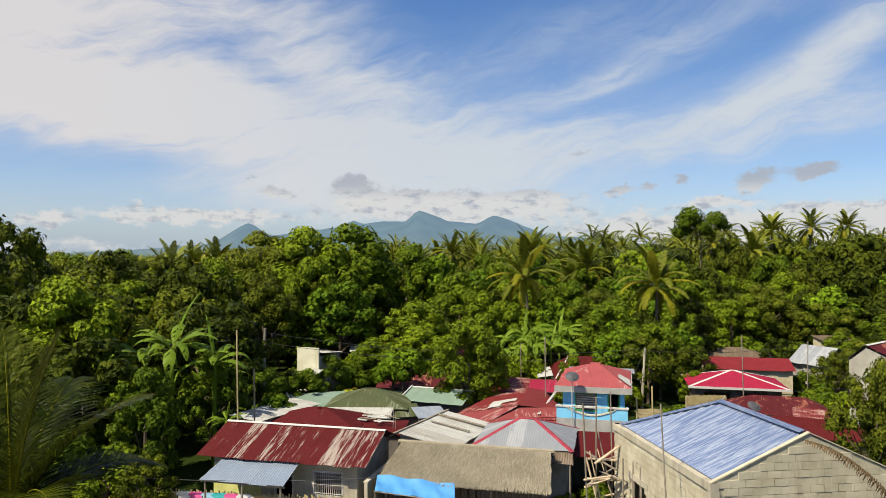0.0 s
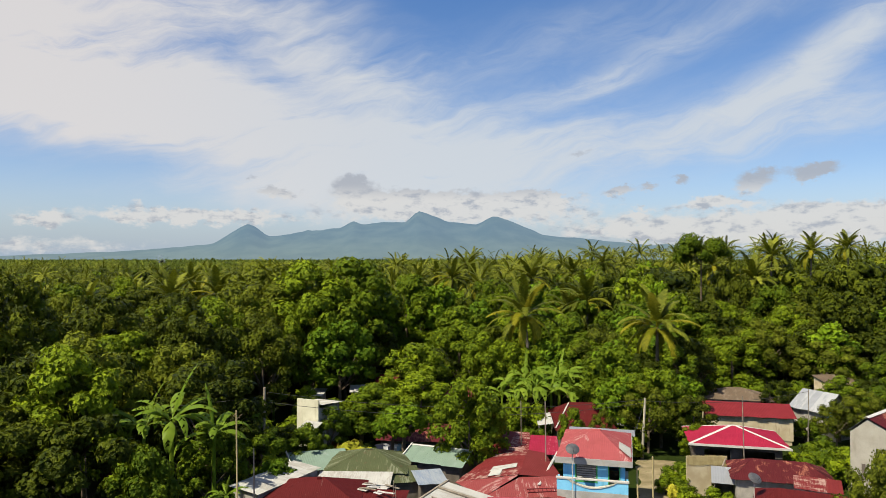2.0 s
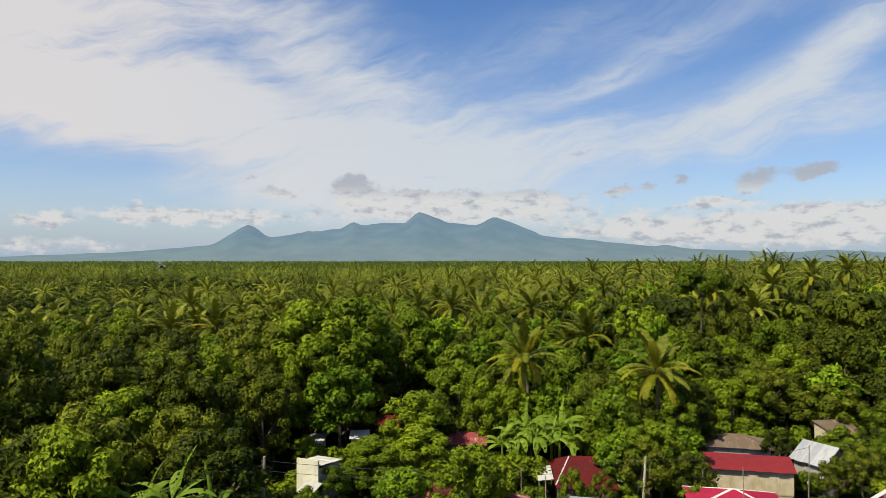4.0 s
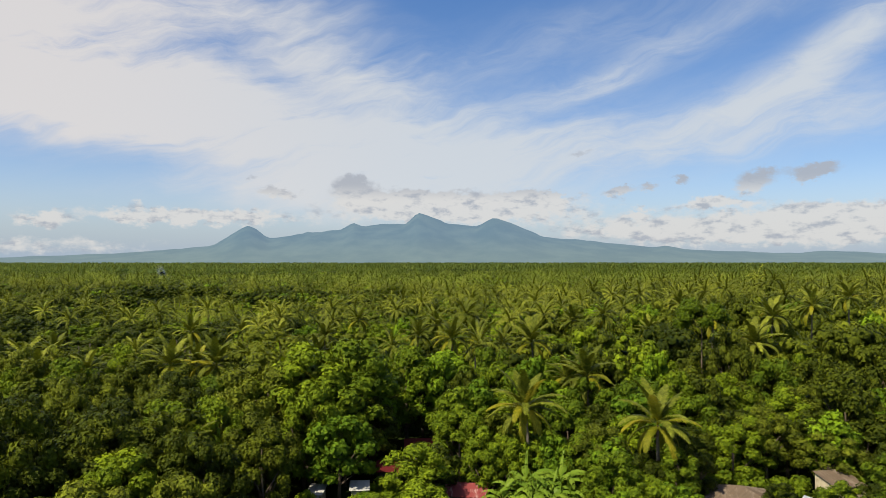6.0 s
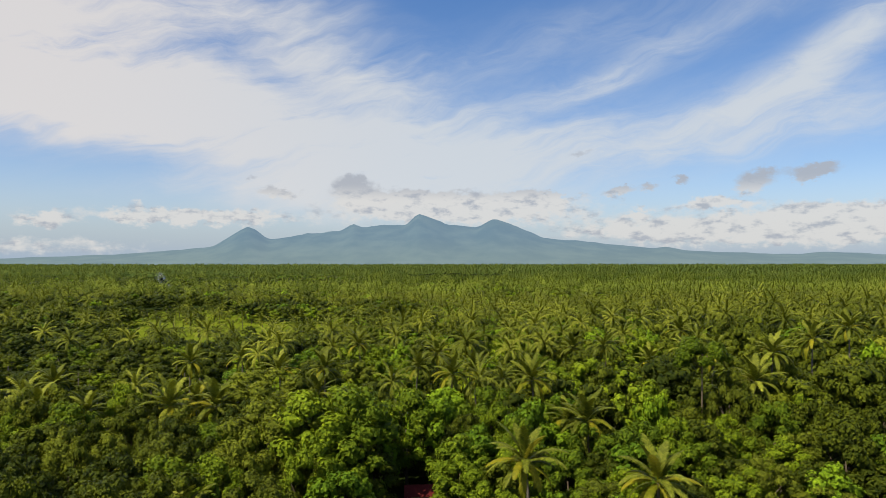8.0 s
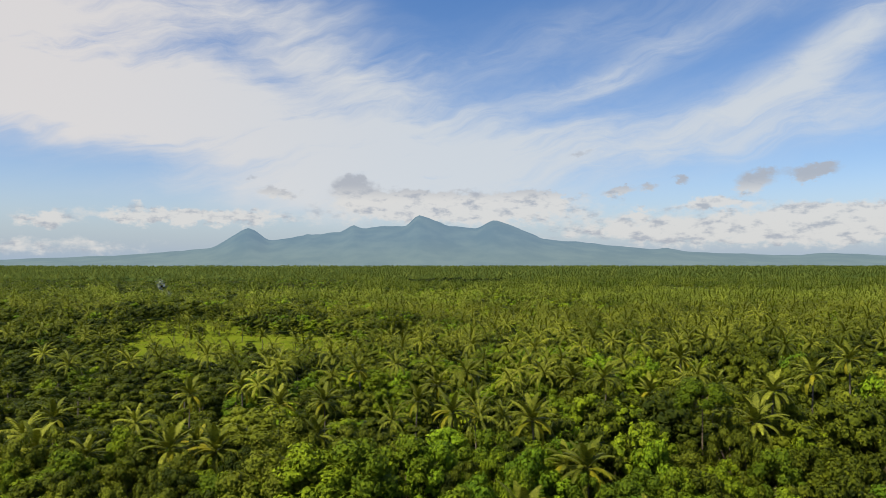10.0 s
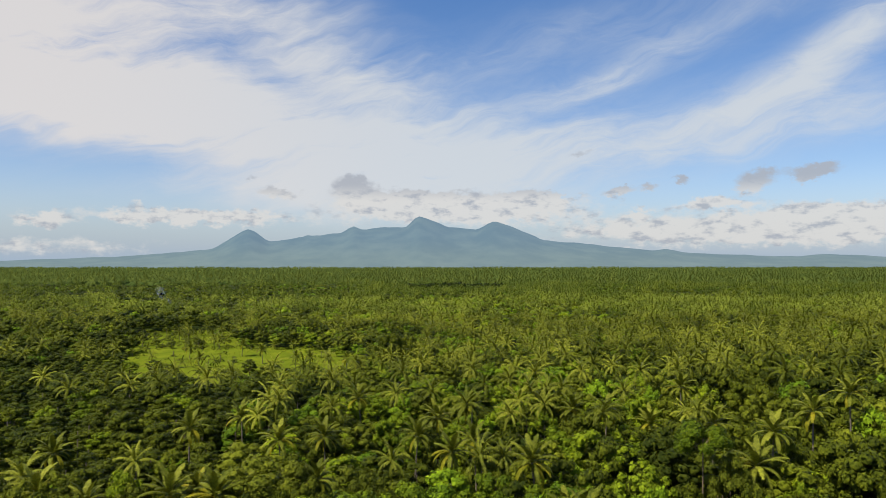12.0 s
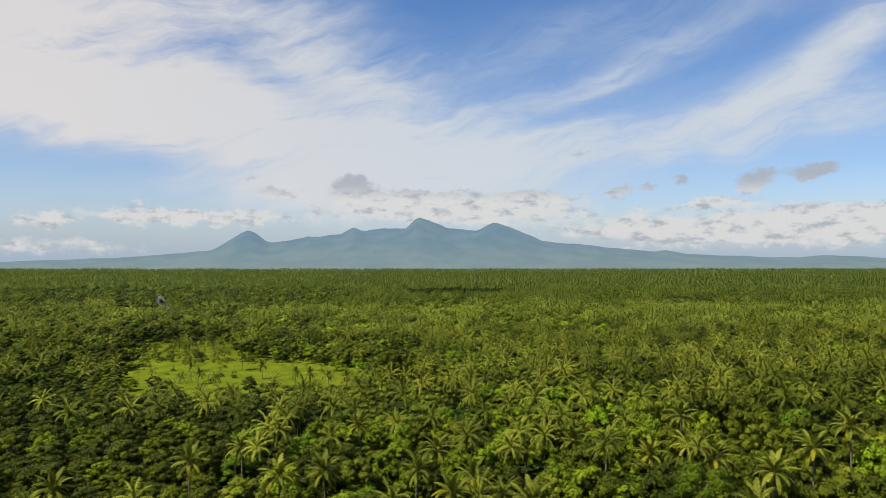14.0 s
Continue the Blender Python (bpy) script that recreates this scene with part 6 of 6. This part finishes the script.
shed("shed", "small shed with a clean pale tin roof", -1.4, 43.9, 14, 1.6, 2.0, 2.2, 2.4, ROOF_SKY, DARK_WALL)
h = shed("shed", "shed with a pale green sheet roof and white edge", -10.0, 46.6, 18, 3.8, 3.2, 2.2, 2.55, ROOF_MINT, GREY_WALL)
part("edge_board", Geo().box(-.26, -.18, -.2, 3.4, 2.15, 2.75), WHITE_METAL, h)
h = gable_house("house", "house with a pale sea-green roof and white edge boards", -2.6, 48.6, -22, 4.0, 3.8, 2.5, 3.0, ROOF_MINT, DARK_WALL, capmat=WHITE_METAL, wave=.12)
part("edge_board", Geo().prism([(-.42, -.3, 2.42), (-.42, 1.9, 3.02), (-.42, 1.9, 3.14), (-.42, -.3, 2.56)], (.08, 0, 0)), WHITE_METAL, h)
gable_house("house", "old house with a rusty red roof and open porch", -5.0, 55.6, -8, 5.4, 4.0, 2.2, 3.0, ROOF_RUST, DARK_WALL, wave=.12)
for k in range(7):
    hang(-5.0 + k * .36, 54.9, 1.9, -4, (4, 0, 4, 0, 2, 4, 4)[k], ("white", "pink", "pale blue", "teal", "dark navy")[(4, 0, 4, 0, 2, 4, 4)[k]] + " shirt drying under the porch eave")
pole("washing_line", "thin washing line under the porch", (-5.3, 54.92, 1.93), (-2.4, 54.7, 1.93), .012, BLACK, "line")
# loose timber and sheets heaped between roofs
for k in range(17):
    t = thing("scrap_board", "bleached board lying on a patched roof", "board", -5.0 + RNG.uniform(-.2, 1.7), 41.4 + RNG.uniform(-.9, .9), 2.60 + k * .014, RNG.uniform(-40, 15), group="scrap boards")
    part("plank", Geo().box(0, RNG.uniform(.5, 1.1), 0, RNG.uniform(.1, .2), 0, .03), GREY_WOOD if k % 3 == 0 else WHITE_METAL, t)
shed("shed", "small patched shed with a plain maroon sheet", -4.9, 39.2, -6, 2.4, 2.6, 2.35, 2.5, ROOF_DEEP, DARK_WALL)


def white_house():
    h = thing("house", "narrow two-storey house with a white front and grey side wall", "house", -11.9, 56.4, 0, -25)
    wall(h, (0, 0), (2.1, 0), 5.2, CREAM_WALL, name="front_wall", holes=((1.3, 1.9, .1, 2.0),))
    wall(h, (2.1, .13), (2.1, 3.0), 4.5, GREY_WALL, name="side_wall", holes=((1.2, 2.2, 2.6, 3.6),), frame=WHITE_METAL)
    wall(h, (2.1, 3.0), (0, 3.0), 4.5, GREY_WALL, name="back_wall")
    wall(h, (0, 3.0), (0, .13), 4.5, GREY_WALL, name="side_wall")
    roof_face(h, (2.3, .15, 4.8), (2.3, 3.2, 4.55), (-.2, 3.2, 4.55), (-.2, .15, 4.8), ROOF_WHITE, .8, .12, .014)
    roof_face(h, (1.0, -1.3, 3.1), (2.6, -1.3, 3.1), (2.6, -.05, 3.5), (1.0, -.05, 3.5), ROOF_WHITE, .8, .12, .014, "awning_sheet")


white_house()
shed("shed", "small red-roofed shed hidden under the trees", -23.2, 44.6, -10, 3.0, 2.6, 2.6, 3.2, ROOF_RUST, DARK_WALL)
shed("shed", "pale tin shed roof behind the young palm", -17.6, 35.2, 8, 1.8, 2.0, 1.7, 1.9, ROOF_WHITE, GREY_WALL)
shed("shed", "small white-roofed shed among trees", -14.0, 71.5, -4, 1.4, 2.2, 2.6, 2.9, ROOF_WHITE, GREY_WALL)
shed("shed", "small tin-roofed shed beside a papaya tree", -9.5, 71.8, 6, 1.7, 2.0, 2.9, 3.2, ROOF_WHITE, GREY_WALL)
h = hip_house("house", "house with dark maroon hipped roof and pale side sheets", 9.9, 58.9, -4, 4.7, 8.0, 2.0, 3.6, 2.2, ROOF_DEEP, DARK_WALL, wave=.12)
cap(h, (-.3, .2, 2.15), (1.2, 3.8, 3.62), WHITE_METAL, .12)
roof_face(h, (-1.7, 1.6, 2.0), (-.35, 1.6, 2.2), (-.35, 4.6, 2.5), (-1.7, 4.6, 2.4), ROOF_WHITE, .8, .12, .01, "side_sheet")
roof_face(h, (5.05, 1.2, 2.3), (7.2, 1.2, 1.9), (7.2, 3.8, 2.2), (5.05, 3.8, 2.6), ROOF_WHITE, .8, .12, .01, "side_sheet")
for u, v in ((-1.6, 1.7), (7.1, 1.3), (7.1, 3.6), (-1.6, 4.5)):
    part("post", Geo().rod((u, v, 0), (u, v, 1.95), .05), GREY_WOOD, h)
gable_house("house", "small house with a red roof among the trees", .4, 71.5, -8, 3.8, 3.6, 2.6, 3.3, ROOF_RED, DARK_WALL)
gable_house("house", "hidden house with a maroon roof in the grove", -4.6, 88.5, 4, 3.6, 3.4, 2.8, 3.6, ROOF_DEEP, WHITE_WALL)
gable_house("house", "tiny house with a faded red roof in the grove", -7.6, 80.6, -6, 3.0, 3.0, 2.4, 3.1, ROOF_DEEP, DARK_WALL)

# beyond the road
h = hip_house("house", "open house with a bright red hipped roof edged in white", 18.7, 51.3, -14, 5.9, 4.6, 2.95, 3.85, .3, ROOF_BRIGHT, DARK_WALL, over=.5, capmat=WHITE_METAL, holes=((.6, 2.4, .9, 2.5), (3.2, 5.4, .9, 2.5)), wave=.12)
part("fascia", Geo().box(-.55, 6.45, -.56, -.51, 2.84, 3.0), WHITE_METAL, h)
h = gable_house("house", "house with a dull red roof above a bare concrete wall", 24.2, 63.2, -14, 7.0, 4.6, 2.55, 3.25, ROOF_BRICK, BEIGE_WALL, wave=.12)
part("front_panel", Geo().box(-.1, 7.1, -.06, -.005, .4, 2.5), BEIGE_WALL, h, "pale stained wall panel")
hip_house("house", "house with a brown rusted hipped roof overgrown by a vine", 27.0, 70.8, -14, 6.0, 4.4, 2.4, 3.3, 1.2, ROOF_BROWN, GREY_WALL, wave=.12)
hip_house("house", "house with a large dark red rust-streaked roof", 18.7, 44.3, -17, 5.6, 3.8, 2.45, 3.3, 3.2, ROOF_RUST, GREY_WALL, wave=.12)
hip_house("house", "house with a broad maroon roof and bright red repaired sheets", 17.8, 39.2, -26, 5.4, 3.2, 2.4, 3.15, 3.4, ROOF_DEEP, DARK_WALL, wave=.12)
shed("shed", "shed with bleached pink-red roofing", 21.2, 41.5, -26, 2.2, 1.4, 2.75, 3.0, ROOF_STREAK, WHITE_WALL)
h = shed("shed", "open shed with a bent grey tin awning", 17.7, 45.2, -20, 1.4, 1.2, 2.0, 2.5, ROOF_GREY, DARK_WALL, open_front=True)
t = thing("rubble_wall", "crumbling bare concrete wall with a reed-topped edge", "wall", 17.0, 48.4, 0, -2)
wall(t, (0, 0), (2.8, 0), 2.7, BEIGE_WALL, .14, name="wall_body", holes=((1.7, 2.1, .6, 1.1),))
g = Geo()
for k in range(60):
    g.box(k * .046, k * .046 + .03, -.03, .0, 2.1 + RNG.uniform(-.06, .06), 2.78 + RNG.uniform(-.04, .05))
part("reed_screen", g, BAMBOO, t, "dry reed screen")
t = thing("rubble_wall", "low white-capped yard wall of bare concrete", "wall", 17.2, 42.0, 0, -8)
wall(t, (0, 0), (3.4, 0), 1.1, CONCRETE, .14, name="wall_body")
part("loose_sheet", Geo().box(.2, 2.8, -.3, .9, 1.12, 1.15), WHITE_METAL, t, "flat white sheet laid over the wall")
pole("leaning_pole", "grey bamboo pole leaning on the wall", (16.9, 45.0, 0), (19.0, 46.6, 3.1), .05, GREY_WOOD)
h = gable_house("house", "tall weathered grey gabled house with a rust-striped tin roof", 25.75, 38.8, 40, 4.4, 2.7, 6.4, 7.2, ROOF_RUST, BEIGE_GREY, roof_back=ROOF_GREY, wave=.12, over=.12, ridge_at=.66, capmat=WHITE_METAL)
# Dark plates on the wall paint the shade inside two window openings.
for a, b in ((1.2, 1.9), (2.6, 3.0)):
    part("side_window", Geo().box(-.03, -.004, a - .7, b - .9, 3.6, 4.5), DARK_WALL, h, "dark plate standing for a shaded window opening")
h = gable_house("house", "shack with a pale tin roof and patched side wall", 32.9, 65.0, -65, 3.0, 3.6, 3.0, 4.3, ROOF_GREY, GREY_WALL, wave=.12)
part("blue_patch", Geo().box(3.005, 3.02, .6, 1.3, 2.0, 2.9), BLUE_PAINT, h, "faded blue board patch")
part("rust_patch", Geo().box(3.005, 3.02, 1.35, 2.1, 1.7, 3.4), ROOF_RUST, h, "rusty sheet patch")
shed("shed", "small hut with a brown thatch-like roof", 40.0, 70.5, 12, 3.4, 3.0, 3.6, 4.3, ROOF_BROWN, BEIGE_WALL)

# poles and wires
pole("utility_pole", "grey concrete utility pole beside the road", (16.5, 57.5, 0), (16.8, 57.5, 5.0), .13, CONCRETE, r1=.09)
pole("utility_pole", "tall grey wooden utility pole by the banana plants", (-12.7, 48.9, 0), (-12.6, 48.9, 7.4), .13, GREY_WOOD, r1=.1)
for a, b, r in (((20.6, 47.3, 0), (20.5, 47.4, 7.1), .035), ((-10.6, 36.0, 0), (-10.75, 36.0, 8.5), .041), ((-9.9, 36.6, 0), (-10.0, 36.6, 6.4), .04), ((31.6, 60.0, 0), (31.7, 60.0, 5.3), .04), ((6.7, 45.0, 0), (6.65, 45.0, 7.2), .04), ((12.6, 41.6, 0), (12.55, 41.5, 4.6), .05), ((11.4, 40.4, 0), (11.3, 40.4, 4.2), .05),
                ((5.7, 50.2, 0), (5.65, 50.2, 6.2), .03), ((-2.9, 40.2, 2.5), (-2.85, 40.2, 3.6), .02), ((-2.75, 40.0, 2.5), (-2.72, 40.0, 3.4), .02)):
    pole("bamboo_pole", "thin upright bamboo aerial pole", a, b, r, BAMBOO if r > .04 else GREY_WOOD)


def wire(a, b, sag, label):
    a, b = Vector(a), Vector(b)
    g = Geo()
    pts = [a.lerp(b, k / 14) - Vector((0, 0, sag * 4 * (k / 14) * (1 - k / 14))) for k in range(15)]
    for p, q in zip(pts, pts[1:]):
        g.rod(p, q, .016, sides=4)
    tagged(new("power_line", g.mesh("power_line", BLACK)), label, "cable", "cables over the village")


for a, b, s in (((-12.6, 48.9, 7.1), (16.7, 57.5, 4.9), .9), ((-12.6, 48.9, 6.4), (16.7, 57.5, 4.6), 1.0), ((16.7, 57.5, 4.8), (31.7, 60, 5.1), .5), ((16.7, 57.5, 4.7), (11, 42, 4.4), .3),
                ((-12.6, 48.9, 6.8), (-30, 44, 7.0), .5), ((-14, 31.6, 2.2), (-3.0, 31.0, 2.4), .15)):
    wire(a, b, s, "thin dark power cable sagging between poles")


# plants in the yards
def make_shrub(seed, mat, label, n=260, blade=.55):
    t = thing("shrub", label, "shrub", 0, -60, 0)
    v, f, nn = crown_arrays(seed, n, .8, 1.2, .1, blade, 6, slim=.22)
    o = new("foliage", np_mesh("foliage", v, f, [mat], normals=nn))
    o.parent = t
    return t


YELLOW_SHRUB = make_shrub(31, YELLOW_LEAF, "yellow variegated croton shrub")
RED_SHRUB = make_shrub(32, RED_LEAF, "shrub with orange-red leaves", 300, .25)
for x, y, s in ((-8.0, 55.6, 1.3), (-7.1, 55.8, 1.3), (-6.3, 55.4, 1.1), (-16.4, 34.6, .9), (-15.4, 33.6, .8), (15.9, 47.2, .8)):
    plant(YELLOW_SHRUB, x, y, s, group="yellow shrubs")
for x, y, s in ((27.6, 54.2, .9), (-9.2, 57.4, 1.2), (2.0, 54.2, .8), (13.0, 66.4, .7)):
    plant(RED_SHRUB, x, y, s, group="red-leaved shrubs")
for o in (YELLOW_SHRUB, RED_SHRUB):
    for c in (*o.children_recursive, o):
        bpy.data.objects.remove(c)


def near_palm():
    """The young palm whose long fronds stand close beside the rising camera."""
    t = thing("coconut_palm", "young coconut palm with long feathery fronds darkened as in shade", "palm tree", -8.5, 13.0, 0, group="coconut palms")
    part("trunk", trunk_geo(6.8, .2, .13, (.3, .2), 9, 8), PALM_BARK, t)
    rs = np.random.RandomState(77)
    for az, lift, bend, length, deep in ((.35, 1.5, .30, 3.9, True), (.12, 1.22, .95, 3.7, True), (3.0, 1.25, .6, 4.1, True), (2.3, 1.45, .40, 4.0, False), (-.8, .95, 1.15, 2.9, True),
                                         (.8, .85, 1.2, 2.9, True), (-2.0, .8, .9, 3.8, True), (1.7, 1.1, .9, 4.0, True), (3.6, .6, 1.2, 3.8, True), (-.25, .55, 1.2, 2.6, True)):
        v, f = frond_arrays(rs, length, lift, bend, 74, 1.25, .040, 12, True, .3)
        # Shade is put into the darker frond colour; one frond keeps the lit green.
        o = new("frond", np_mesh("frond", turned(v, az) + (.3, .2, 6.8), f, [FROND_SHADED if deep else FROND]))
        o.parent = t
        rib, q = Geo(), Vector((.3, .2, 6.82))
        for k in range(12):
            tilt = lift - bend * ((k + .5) / 12) ** 1.3
            e = q + Vector((math.cos(tilt) * math.cos(az), math.cos(tilt) * math.sin(az), math.sin(tilt))) * (length / 12)
            rib.rod(q, e, .026 - .0019 * k, .026 - .0019 * (k + 1), 5)
            q = e
        part("midrib", rib, FROND_YOUNG, o, "pale yellow-green midrib")


near_palm()


def dry_frond():
    t = thing("coconut_palm", "old palm with one withered brown frond against the gable", "palm tree", 11.5, 16.9, 0, group="coconut palms")
    rs = np.random.RandomState(5)
    part("trunk", trunk_geo(5.1, .17, .12, (.0, .0), 8, 6), PALM_BARK, t)
    for az, lift, mat in ((2.95, 1.2, DRY_LEAF), (.3, .3, FROND), (5.6, .2, FROND), (.9, .2, FROND_YOUNG)):
        v, f = frond_arrays(rs, 3.6, lift, .95 if mat is DRY_LEAF else 1.4, 52, .55, .05, 8, True, 1.6)
        o = new("frond", np_mesh("frond", turned(v, az) + (.0, .0, 5.1), f, [mat]))
        o.parent = t


dry_frond()


def near_banana():
    """The banana plant beside the gable, its lower leaves in reach of the camera."""
    t = thing("banana_plant", "tall banana plant with hanging yellow-green leaves", "banana plant", 12.6, 15.2, 0, group="banana plants")
    part("stem", trunk_geo(6.3, .17, .1, (0, 0), 8, 5, foot=.2), BANANA, t, "green fibrous stem")
    rs = np.random.RandomState(3)
    for i in range(8):
        V, F, p = [], [], np.zeros(3)
        for k in range(13):
            u = k / 12
            a = 1.0 - .12 * i - 1.9 * u ** 1.2
            w = .3 * min(1, .15 + 3 * u) * (1 - max(0, u - .7) * 2.8)
            V += [p + (0, w, -.4 * w), p.copy(), p + (0, -w, -.4 * w)]
            p = p + np.array([math.cos(a), 0, math.sin(a)]) * .17
            if k:
                b = 3 * (k - 1)
                for s in (0, 1):
                    if rs.rand() > .12 or k < 3:
                        F += [(b + s, b + s + 1, b + s + 4), (b + s, b + s + 4, b + s + 3)]
        o = new("leaf", np_mesh("leaf", turned(np.array(V), i * 2.4 + .4) + (0, 0, 6.2), F, [BANANA], smooth=True))
        o.parent = t


near_banana()
